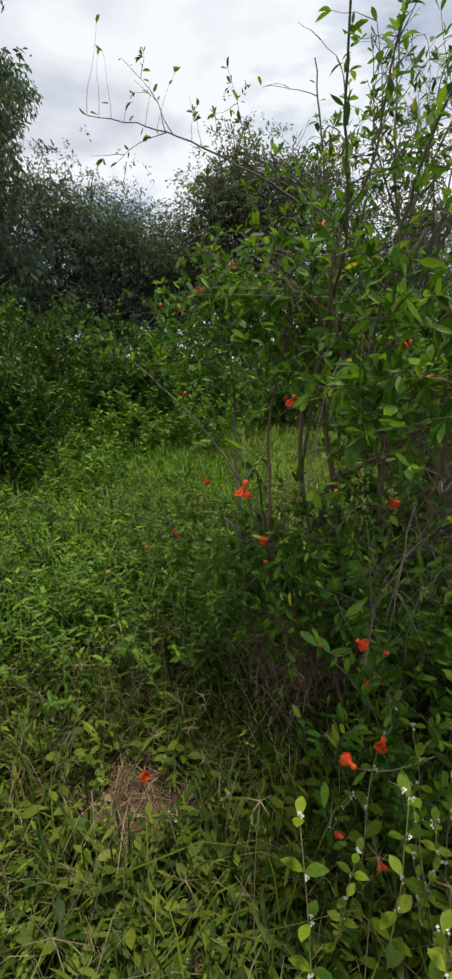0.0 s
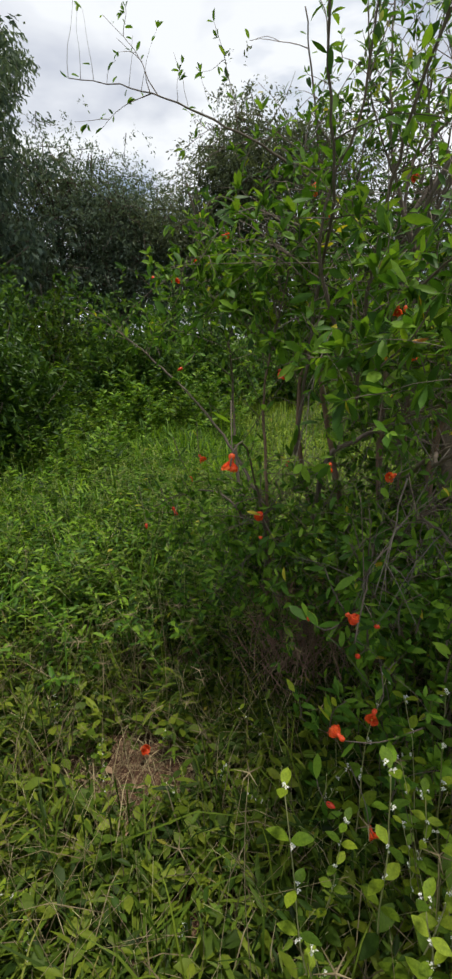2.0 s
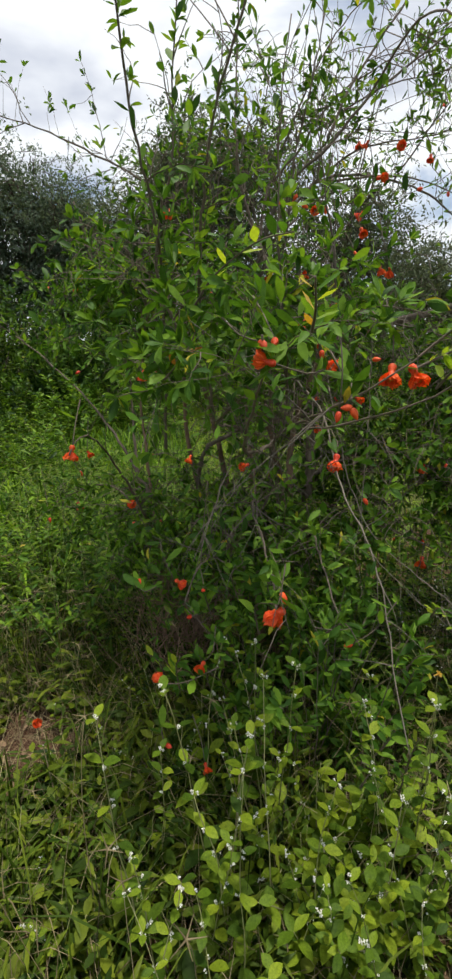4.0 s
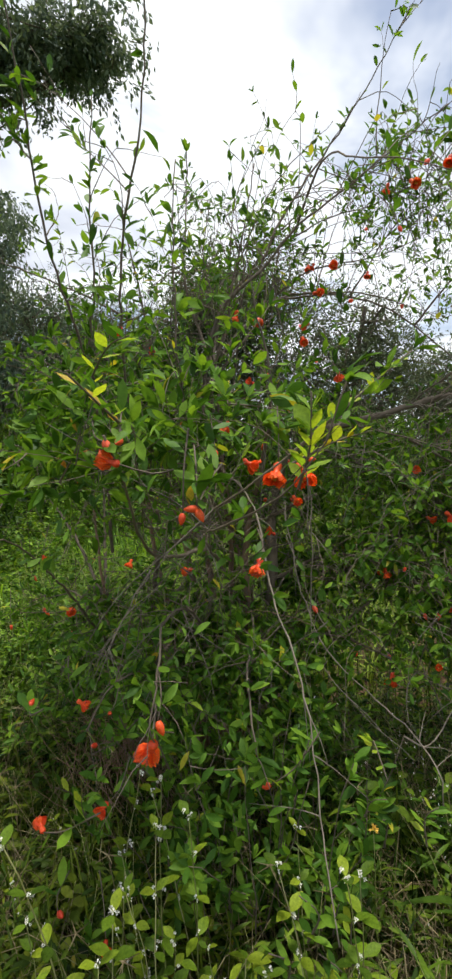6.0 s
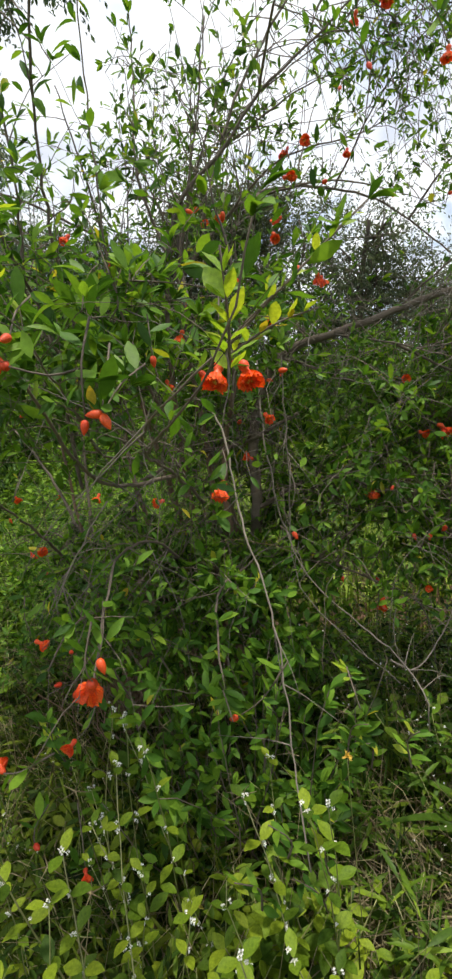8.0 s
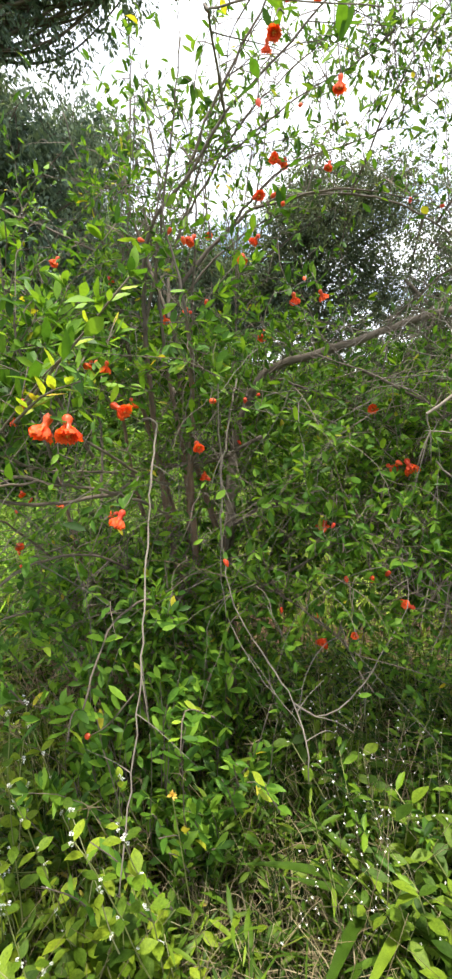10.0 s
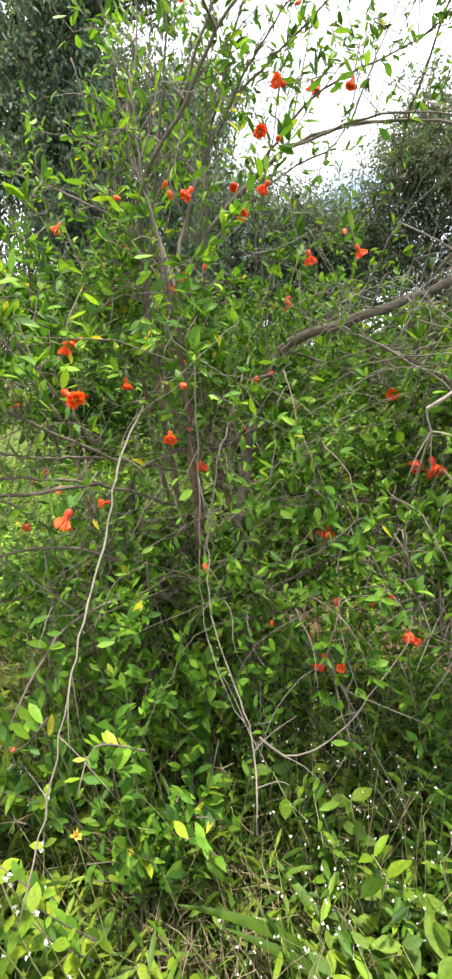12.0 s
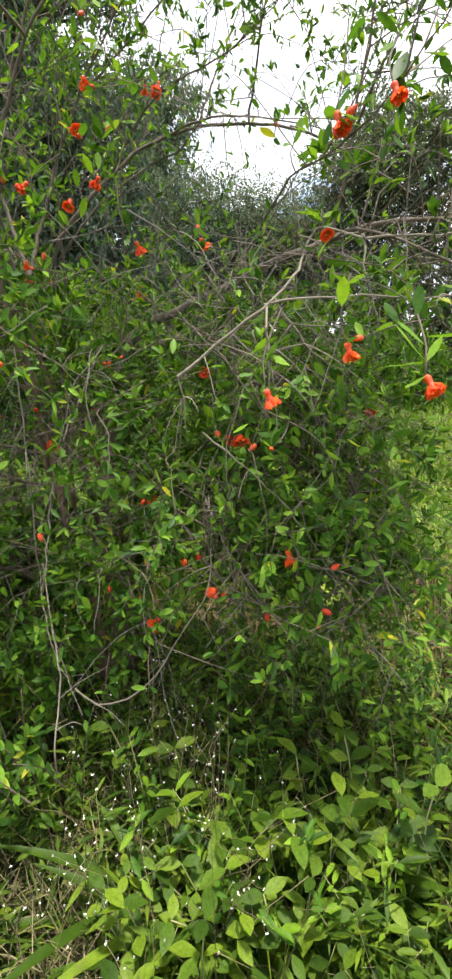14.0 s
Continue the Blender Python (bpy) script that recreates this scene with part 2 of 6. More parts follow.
# ---- mesh tools ----
class Geo:
    """Collects pieces, then becomes one mesh."""

    def __init__(self):
        self.v, self.f, self.count = [], [], 0

    def add(self, verts, faces):
        verts, faces = np.asarray(verts, float).reshape(-1, 3), np.asarray(faces, int)
        self.v.append(verts)
        self.f.append(faces + self.count)
        self.count += len(verts)

    def mesh(self, name, material, smooth=True):
        me = bpy.data.meshes.new(name)
        if not self.v:
            return me
        v = np.concatenate(self.v)
        loops = np.concatenate([f.ravel() for f in self.f])
        sizes = np.concatenate([np.full(len(f), f.shape[1]) for f in self.f])
        starts = np.concatenate([[0], np.cumsum(sizes)[:-1]])
        me.vertices.add(len(v))
        me.vertices.foreach_set("co", v.astype(np.float32).ravel())
        me.loops.add(len(loops))
        me.loops.foreach_set("vertex_index", loops.astype(np.int32))
        me.polygons.add(len(sizes))
        me.polygons.foreach_set("loop_start", starts.astype(np.int32))
        me.polygons.foreach_set("loop_total", sizes.astype(np.int32))
        me.polygons.foreach_set("use_smooth", np.full(len(sizes), smooth))
        me.update(calc_edges=True)
        me.validate()
        me.materials.append(material)
        return me


def under(name, data, parent, label="", kind="", m=None):
    """One part under its thing; data is a mesh."""
    ob = new(name, data)
    ob.parent = parent
    if m is not None:
        ob.matrix_basis = m
    return tagged(ob, label=label, kind=kind)


def thing(name, label, category, group="", kind="", at=(0, 0, 0), data=None):
    ob = new(name, data)
    ob.location = at
    if data is None:
        ob.empty_display_size = 0.05
    return tagged(ob, label, category, group, kind)


def unit(a):
    a = np.asarray(a, float)
    return a / np.maximum(np.linalg.norm(a, axis=-1, keepdims=True), 1e-9)


def spline(points, step=0.04):
    """A smooth line through the points."""
    p = np.asarray(points, float)
    if len(p) == 2:
        p = np.array([p[0], (p[0] + p[1]) / 2, p[1]])
    q = np.vstack([2 * p[0] - p[1], p, 2 * p[-1] - p[-2]])
    out = []
    for i in range(1, len(q) - 2):
        n = max(2, int(np.linalg.norm(q[i + 1] - q[i]) / step))
        t = np.linspace(0, 1, n, endpoint=False)[:, None]
        a, b, c, d = q[i - 1], q[i], q[i + 1], q[i + 2]
        out.append(0.5 * (2 * b + (c - a) * t + (2 * a - 5 * b + 4 * c - d) * t ** 2 + (3 * b - a - 3 * c + d) * t ** 3))
    return np.vstack(out + [q[-2:-1]])


def tube(geo, path, r0, r1, sides=5, knots=0.0, taper=1.7):
    """A tapered round stem along the path."""
    p = np.asarray(path, float)
    n = len(p)
    d = unit(np.gradient(p, axis=0))
    ref = np.array([0.31, 0.17, 0.93])
    a = unit(np.cross(d, ref))
    b = np.cross(d, a)
    r = r1 + (r0 - r1) * (1 - np.linspace(0, 1, n)) ** taper
    if knots:
        r = r * (1 + knots * np.random.uniform(-1, 1, n))
    ang = np.linspace(0, 2 * np.pi, sides, endpoint=False)
    ring = p[:, None] + r[:, None, None] * (np.cos(ang)[None, :, None] * a[:, None] + np.sin(ang)[None, :, None] * b[:, None])
    i, j = np.meshgrid(np.arange(n - 1), np.arange(sides), indexing="ij")
    k = (j + 1) % sides
    f = np.stack([i * sides + j, i * sides + k, (i + 1) * sides + k, (i + 1) * sides + j], -1).reshape(-1, 4)
    geo.add(ring.reshape(-1, 3), f)
    geo.f.append(np.arange(sides)[None] + (geo.count - sides))


def leaf_shape(profile, fold=0.25, bend=0.2, wave=0.0):
    """A folded leaf of length 1 along y, half-widths by the profile, normal along z."""
    n = len(profile)
    y = np.linspace(0, 1, n + 2)
    mid = np.stack([np.zeros(n + 2), y, -bend * y ** 2], -1)
    w = np.asarray(profile, float)
    z = mid[1:-1, 2] + fold * w + wave * np.sin(np.arange(n) * 2.1)
    z2 = mid[1:-1, 2] + fold * w - wave * np.sin(np.arange(n) * 2.1 + 0.8)
    left = np.stack([-w, y[1:-1], z], -1)
    right = np.stack([w, y[1:-1], z2], -1)
    v = np.vstack([mid, left, right])
    L, R = n + 2, 2 * n + 2
    tris = [(0, 1, L), (0, R, 1), (n, n + 1, L + n - 1), (n, R + n - 1, n + 1)]
    quads = []
    for i in range(n - 1):
        quads.append((1 + i, 2 + i, L + i + 1, L + i))
        quads.append((1 + i, R + i, R + i + 1, 2 + i))
    return v, np.array(tris), np.array(quads) if quads else None


LANCE = leaf_shape((0.09, 0.165, 0.185, 0.13), 0.35, 0.18, 0.012)
LANCE2 = leaf_shape((0.10, 0.18, 0.19, 0.13), 0.15, -0.1, 0.018)
LANCE3 = leaf_shape((0.08, 0.155, 0.17, 0.12), 0.5, 0.4, 0.01)
OVATE = leaf_shape((0.18, 0.27, 0.27, 0.17), 0.2, 0.22, 0.015)
OVATE2 = leaf_shape((0.15, 0.24, 0.26, 0.18), 0.3, 0.05, 0.02)
SLIM = leaf_shape((0.115, 0.165, 0.145), 0.35, 0.18, 0.012)
SLIM2 = leaf_shape((0.125, 0.175, 0.15), 0.15, -0.1, 0.015)
SLIM3 = leaf_shape((0.105, 0.155, 0.135), 0.5, 0.4, 0.01)
NARROW = leaf_shape((0.08, 0.07), 0.3, 0.3)
OVAL = leaf_shape((0.23, 0.24), 0.2, 0.2)
DIAMOND = leaf_shape((0.2,), 0.3, 0.1)
LOZENGE = (np.array([(0, 0, 0), (0.15, 0.34, 0.05), (0.14, 0.74, 0.04), (0, 1, -0.12), (-0.14, 0.74, 0.04), (-0.15, 0.34, 0.05)], float), np.array([(0, 1, 2), (0, 2, 3), (0, 3, 4), (0, 4, 5)]), None)
FLAT = (np.array([(0, 0, 0), (0.2, 0.5, 0.06), (0, 1, -0.08), (-0.2, 0.5, 0.06)], float), np.array([(0, 1, 2), (0, 2, 3)]), None)


def scatter(geo, shape, pos, along, normal, length, wide=1.0):
    """Places the leaf shape at every position."""
    pos, along = np.asarray(pos, float), unit(along)
    if len(pos) == 0:
        return
    v, tris, quads = shape
    x = unit(np.cross(along, normal))
    z = np.cross(x, along)
    L = np.broadcast_to(np.asarray(length, float), (len(pos),))[:, None, None]
    Wd = np.broadcast_to(np.asarray(wide, float), (len(pos),))[:, None, None]
    out = pos[:, None] + L * (v[None, :, 0, None] * Wd * x[:, None] + v[None, :, 1, None] * along[:, None] + v[None, :, 2, None] * z[:, None])
    base = (np.arange(len(pos)) * len(v))[:, None, None]
    start = geo.count
    geo.v.append(out.reshape(-1, 3))
    geo.count += out.shape[0] * out.shape[1]
    geo.f.append((tris[None] + base).reshape(-1, 3) + start)
    if quads is not None:
        geo.f.append((quads[None] + base).reshape(-1, 4) + start)


def rnd(*shape):
    return np.random.uniform(-1, 1, shape)


def leaf_mesh(name, shape, material):
    g = Geo()
    scatter(g, shape, [(0, 0, 0)], [(0, 1, 0)], [(0, 0, 1)], 1.0)
    return g.mesh(name, material)


def basis(pos, along, normal, length, wide=1.0):
    """The pose that lays the unit leaf at pos."""
    y = unit(along)
    x = unit(np.cross(y, normal))
    z = np.cross(x, y)
    m = Matrix.Identity(4)
    for i in range(3):
        m[i][0], m[i][1], m[i][2], m[i][3] = x[i] * length * wide, y[i] * length, z[i] * length, pos[i]
    return m


# ---- ground ----
def ground_height(x, y):
    x, y = np.asarray(x, float), np.asarray(y, float)
    return 0.03 * np.sin(1.7 * x + 0.6) * np.cos(1.3 * y) + 0.018 * np.sin(4.1 * x + 2.0 * y) - 0.02 + 0.02 * np.sin(0.35 * y + x * 0.2)


def build_ground():
    ax = np.concatenate([-np.geomspace(400, 4.2, 22), np.linspace(-4, 5, 91), np.geomspace(5.3, 400, 22)])
    ay = np.concatenate([-np.geomspace(400, 2.2, 14), np.linspace(-2, 7, 91), np.geomspace(7.5, 600, 26)])
    X, Y = np.meshgrid(ax, ay, indexing="ij")
    Z = ground_height(X, Y) + 0.006 * rnd(*X.shape)
    n, k = X.shape
    i, j = np.meshgrid(np.arange(n - 1), np.arange(k - 1), indexing="ij")
    f = np.stack([i * k + j, (i + 1) * k + j, (i + 1) * k + j + 1, i * k + j + 1], -1).reshape(-1, 4)
    g = Geo()
    g.add(np.stack([X, Y, Z], -1), f)
    thing("ground", "reddish soil with thatch under wild grass and weeds", "ground", kind="structure", data=g.mesh("ground", M_GROUND))


build_ground()


# ---- trees behind ----
def tree(name, label, base, height, crown, leaf, count, material, droop=0.2, clump=0.5, limbs=26, trunk_r=0.16, seed=1, group="trees behind the meadow", stems=1, stretch=3.0):
    """A tree with trunk, limbs and a ragged crown; crown: rows of centre (from the base) and radii."""
    np.random.seed(seed)
    root = thing(name, label, "tree", group, at=base)
    crown = np.asarray(crown, float)
    for s in range(stems):
        lean = rnd(3) * (0.25 if stems > 1 else 0.08) * height
        lean[2] = 0
        g = Geo()
        top = np.array([0, 0, height * 0.72]) + lean
        line = spline([rnd(3) * (0.3, 0.3, 0) * (stems > 1) - (0, 0, 0.1), top * 0.35 + rnd(3) * 0.15, top * 0.7 + rnd(3) * 0.2, top], height / 18)
        tube(g, line, trunk_r, trunk_r * 0.3, 8, 0.06)
        under("trunk", g.mesh("trunk", M_TRUNK), root)
    tips, per = [], max(1, limbs // len(crown))
    limb_geo = Geo()
    for c in crown:
        for _ in range(per):
            d = unit(rnd(3))
            tip = c[:3] + d * c[3:] * np.random.uniform(0.45, 1.0)
            start = line[np.argmin(np.abs(line[:, 2] - tip[2] + np.random.uniform(0.2, 1.6)))]
            if np.random.rand() < 0.35 and tips:
                start = min(tips, key=lambda q: np.linalg.norm(q - tip)) if droop >= 0.5 else tips[np.random.randint(len(tips))]
            midp = (start + tip) / 2 + rnd(3) * 0.15 * np.linalg.norm(tip - start)
            lp = spline([start, midp, tip], 0.25)
            r = trunk_r * np.random.uniform(0.16, 0.34)
            if len(lp) > 2:
                tube(limb_geo, lp, r, r * 0.2, 4)
            tips += [tip, midp, (tip + midp) / 2]
    under("limb", limb_geo.mesh("limb", M_TRUNK), root, kind="stuff")
    tips = np.array(tips)
    pick = tips[np.random.randint(len(tips), size=count // 14)]
    spray = pick + np.random.normal(0, clump, pick.shape) * (1, 1, 0.7)
    run = unit(rnd(len(spray), 3) * (1, 1, 0.7) + (0, 0, -droop))
    t = np.random.rand(len(spray), 14)
    length = clump * 0.9
    pos = spray[:, None] + run[:, None] * (t * length)[..., None] + np.array([0, 0, -droop * 0.5]) * ((t * length) ** 2)[..., None] + np.random.normal(0, leaf * 0.5, (len(spray), 14, 3))
    pos = pos.reshape(-1, 3)
    along = unit(np.repeat(run, 14, 0) + rnd(len(pos), 3) * 0.8 + (0, 0, -droop))
    g = Geo()
    scatter(g, FLAT, pos, along, rnd(len(pos), 3) + (0, 0, 0.8), leaf * np.random.uniform(0.6, 1.4, len(pos)), 3.0 / stretch)
    tw = np.stack([spray - run * 0.15 * clump, spray + run * length * 0.5 + (0, 0, -droop * 0.1), spray + run * length], 1)
    gt = Geo()
    for k in tw[: 500]:
        tube(gt, k, 0.012, 0.004, 3)
    under("twig", gt.mesh("twig", M_TRUNK), root, kind="stuff")
    under("crown", g.mesh("crown", material), root, kind="stuff")
    return root


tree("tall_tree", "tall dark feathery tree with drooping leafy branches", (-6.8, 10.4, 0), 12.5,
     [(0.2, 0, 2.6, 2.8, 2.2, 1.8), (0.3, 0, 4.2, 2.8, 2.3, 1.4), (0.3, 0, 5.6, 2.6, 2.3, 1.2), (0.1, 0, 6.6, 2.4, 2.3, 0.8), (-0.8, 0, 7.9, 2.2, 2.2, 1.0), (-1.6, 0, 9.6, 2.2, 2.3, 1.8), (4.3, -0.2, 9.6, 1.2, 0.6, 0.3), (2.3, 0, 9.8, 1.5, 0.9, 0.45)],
     0.13, 88000, M_TREE_HAZED, 0.5, 0.34, 240, 0.26, 11)
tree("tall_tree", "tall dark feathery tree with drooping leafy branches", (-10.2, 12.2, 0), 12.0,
     [(0, 0, 2.8, 2.6, 2.2, 1.8), (0, 0, 5.0, 2.8, 2.3, 1.6), (0, 0, 7.2, 2.8, 2.3, 1.6), (0, 0, 9.2, 2.6, 2.2, 1.5)], 0.19, 42000, M_TREE_HAZED, 0.6, 0.42, 120, 0.26, 31)
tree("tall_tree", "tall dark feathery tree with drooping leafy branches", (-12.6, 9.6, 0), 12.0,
     [(0, 0, 3.0, 3.2, 2.4, 2.2), (0, 0, 6.0, 3.4, 2.5, 2.4), (0, 0, 9.0, 3.2, 2.5, 2.2), (0, 0, 11.2, 2.6, 2.4, 1.6)], 0.24, 14000, M_TREE_HAZED, 0.8, 0.5, 100, 0.26, 19)
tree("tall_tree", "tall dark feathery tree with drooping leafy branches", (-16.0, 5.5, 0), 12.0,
     [(0, 0, 3.2, 3.4, 2.4, 2.4), (0, 0, 6.5, 3.6, 2.5, 2.6), (0, 0, 9.6, 3.4, 2.5, 2.4)], 0.36, 7000, M_TREE_HAZED, 0.8, 0.6, 80, 0.28, 20)
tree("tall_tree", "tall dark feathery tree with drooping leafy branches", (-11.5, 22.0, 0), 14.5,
     [(0, 0, 4.5, 2.4, 2.2, 2.2), (0.2, 0, 7.5, 2.3, 2.2, 1.8), (0.3, 0, 10.2, 2.2, 2.0, 1.6), (0.6, 0, 12.6, 2.0, 2.0, 1.4)], 0.22, 18000, M_TREE_HAZED, 0.6, 0.5, 130, 0.3, 33)
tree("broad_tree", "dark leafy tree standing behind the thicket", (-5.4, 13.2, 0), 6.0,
     [(-1.6, 0, 4.0, 1.8, 1.5, 1.4), (0.6, 0, 4.7, 1.5, 1.5, 1.4), (0, 0, 2.9, 2.2, 1.4, 0.8)], 0.08, 46000, M_TREE_HAZED, 0.35, 0.5, 90, 0.15, 12, stems=2)
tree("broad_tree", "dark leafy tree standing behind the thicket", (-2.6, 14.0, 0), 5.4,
     [(-0.8, 0, 4.3, 1.4, 1.4, 1.3), (0.9, 0, 4.0, 1.4, 1.3, 1.4), (0, 0, 3.0, 2.0, 1.3, 0.7)], 0.08, 38000, M_TREE_HAZED, 0.35, 0.5, 80, 0.13, 13, stems=2)
tree("grey_green_tree", "fine-leaved tree with an airy top, haze greyed into its leaf colour", (-0.1, 13.0, 0), 7.2,
     [(-0.5, 0, 5.5, 1.2, 1.4, 1.2), (-1.1, 0, 3.8, 1.2, 1.2, 1.2), (1.0, 0, 5.0, 1.4, 1.3, 1.3), (2.2, 0, 4.6, 1.2, 1.2, 1.2), (0.6, 0, 2.8, 2.2, 1.3, 1.0)], 0.085, 60000, M_GREY_HAZED, 0.3, 0.4, 64, 0.15, 14)
tree("round_tree", "round-crowned tree behind the shrub, haze greyed into its leaf colour", (3.3, 12.5, 0), 6.4,
     [(0, 0, 4.5, 1.8, 1.6, 1.3), (1.2, 0, 3.4, 1.3, 1.3, 1.1), (-0.9, 0, 3.2, 1.4, 1.3, 1.3), (0, 0, 2.2, 2.0, 1.4, 0.8)], 0.085, 27000, M_GREY_HAZED, 0.25, 0.46, 64, 0.16, 15)
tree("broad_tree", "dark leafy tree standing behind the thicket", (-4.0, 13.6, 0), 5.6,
     [(0, 0, 4.4, 1.4, 1.3, 1.3), (0.2, 0, 3.0, 1.7, 1.3, 0.8)], 0.08, 30000, M_TREE_HAZED, 0.35, 0.5, 70, 0.12, 18, stems=2)
tree("low_tree", "low tree at the edge of the meadow, leaves greyed for haze", (6.6, 14.5, 0), 4.2,
     [(0, 0, 2.8, 1.8, 1.5, 1.1), (1.6, 0, 2.0, 1.6, 1.3, 1.0)], 0.12, 14000, M_GREY_HAZED, 0.3, 0.4, 40, 0.11, 16)
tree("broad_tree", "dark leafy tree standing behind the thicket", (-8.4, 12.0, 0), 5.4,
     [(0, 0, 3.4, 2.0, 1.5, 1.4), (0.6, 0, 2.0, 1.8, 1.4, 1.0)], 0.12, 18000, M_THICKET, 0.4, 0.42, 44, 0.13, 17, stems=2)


# ---- thicket bushes between meadow and trees ----
def bush(label, at, radii, count, leaf, material, seed, fine=False):
    np.random.seed(seed)
    root = thing("bush", label, "bush", "bushes round the meadow", at=(*at, float(ground_height(*at))))
    rx, ry, rz = radii
    gs, gl = Geo(), Geo()
    n = 26
    ends = []
    for _ in range(n):
        d = unit(rnd(3) * (1, 1, 0.4) + (0, 0, 0.75))
        tip = d * (rx, ry, rz) * np.random.uniform(0.7, 1.12) * (1, 1, 1.0)
        p = spline([rnd(3) * (0.15 * rx, 0.15 * ry, 0), tip * (0.4, 0.4, 0.55) + rnd(3) * 0.06, tip], 0.12)
        tube(gs, p, 0.016, 0.004, 4)
        ends.append(p[len(p) // 3:])
    ends = np.vstack(ends)
    pick = ends[np.random.randint(len(ends), size=count // 10)] + np.random.normal(0, 0.16 * max(rx, 0.6), (count // 10, 3))
    run = unit(rnd(len(pick), 3) + (0, 0, 0.25))
    t = np.random.rand(len(pick), 10, 1) * 0.26
    pos = (pick[:, None] + run[:, None] * t).reshape(-1, 3)
    keep = pos[:, 2] > 0.02
    pos = pos[keep]
    al = unit(np.repeat(run, 10, 0)[keep] + rnd(len(pos), 3) * 0.9)
    scatter(gl, FLAT if at[1] > 4.8 else LOZENGE, pos, al, rnd(len(pos), 3) + (0, 0, 1.0), leaf * np.random.uniform(0.6, 1.4, len(pos)), 0.55 if fine else 1.0)
    under("stem", gs.mesh("stem", M_TWIG), root, kind="stuff")
    under("foliage", gl.mesh("foliage", material), root, kind="stuff")


bush("dense green bush beside the meadow, its leaves darkened for shade", (-2.65, 4.5), (0.95, 0.8, 1.8), 16000, 0.07, M_SHADE, 21)
bush("tangled green bush at the meadow's edge", (-3.9, 7.2), (1.5, 1.1, 2.4), 14000, 0.085, M_THICKET, 22)
bush("feathery light green bush in the thicket", (-3.0, 7.0), (0.6, 0.6, 2.2), 4500, 0.09, M_HERB, 23, True)
bush("tangled green bush at the meadow's edge", (-2.1, 7.8), (1.3, 1.0, 2.1), 13000, 0.085, M_THICKET, 24)
bush("tangled green bush at the meadow's edge", (-0.7, 8.8), (1.2, 1.0, 1.9), 11000, 0.09, M_THICKET, 25)
bush("tangled green bush at the meadow's edge", (0.9, 10.0), (1.3, 1.0, 1.6), 8000, 0.09, M_THICKET, 26)
bush("tangled green bush at the meadow's edge", (3.0, 10.2), (1.6, 1.0, 1.7), 8000, 0.09, M_THICKET, 27)
bush("tangled green bush at the meadow's edge", (5.4, 10.5), (1.6, 1.0, 1.5), 8000, 0.09, M_THICKET, 28)
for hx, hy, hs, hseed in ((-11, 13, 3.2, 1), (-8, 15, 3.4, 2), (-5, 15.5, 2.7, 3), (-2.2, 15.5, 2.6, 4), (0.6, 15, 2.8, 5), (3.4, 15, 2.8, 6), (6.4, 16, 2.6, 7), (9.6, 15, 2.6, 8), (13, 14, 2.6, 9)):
    bush("dark overgrown bush of the far hedge", (hx, hy), (2.0, 1.2, hs), 2800, 0.25, M_TREE_HAZED, 130 + hseed)
bush("tangled green bush at the meadow's edge", (-5.8, 8.4), (1.6, 1.2, 3.0), 12000, 0.10, M_THICKET, 29)


# ---- the pomegranate shrub ----
def front(x):
    """How far towards the open side the crown reaches."""
    return 0.40 + 0.33 * max(0.0, x - 0.75)


shrub = thing("pomegranate_shrub", "many-stemmed pomegranate shrub with glossy leaves and orange-red flowers", "shrub", at=(0, 0, 0))
np.random.seed(5)
STEMS, PALE = [], []


def limb(kind, first, last, *points):
    """A trunk or branch through the points, with its first and last radius."""
    STEMS.append((kind, list(points), first, last))


def dry_stem(*points):
    PALE.append(list(points))


limb("trunk", 0.024, 0.001, (0.66, 1.62, -0.05), (0.69, 1.52, 0.5), (0.7, 1.5, 1), (0.76, 1.42, 1.25), (0.8, 1.33, 1.5), (0.76, 1.32, 1.75), (0.73, 1.36, 1.98))
limb("trunk", 0.02, 0.001, (0.6, 1.7, -0.05), (0.62, 1.62, 0.5), (0.64, 1.62, 1), (0.62, 1.58, 1.4), (0.63, 1.53, 1.72), (0.6, 1.52, 1.95), (0.58, 1.55, 2.1))
limb("trunk", 0.026, 0.008, (0.7, 1.74, -0.05), (0.75, 1.66, 0.5), (0.79, 1.62, 0.83), (0.81, 1.7, 1.12), (0.915, 1.72, 1.347), (1.1, 1.69, 1.4), (1.3, 1.66, 1.45), (1.405, 1.632, 1.478), (1.56, 1.6, 1.5))
limb("trunk", 0.017, 0.003, (0.72, 1.8, -0.05), (0.72, 1.76, 0.6), (0.62, 1.74, 1.1), (0.585, 1.75, 1.5), (0.607, 1.768, 1.659), (0.705, 1.839, 1.794), (0.86, 1.97, 1.95), (1.04, 2.03, 1.987), (1.2, 2.09, 1.975), (1.33, 2.1, 1.94), (1.5, 2.15, 1.85), (1.7, 2.2, 1.7))
limb("trunk", 0.02, 0.002, (0.56, 1.82, -0.05), (0.5, 1.88, 0.5), (0.43, 1.9, 0.9), (0.36, 1.86, 1.3), (0.36, 1.78, 1.65), (0.32, 1.72, 2), (0.28, 1.68, 2.25))
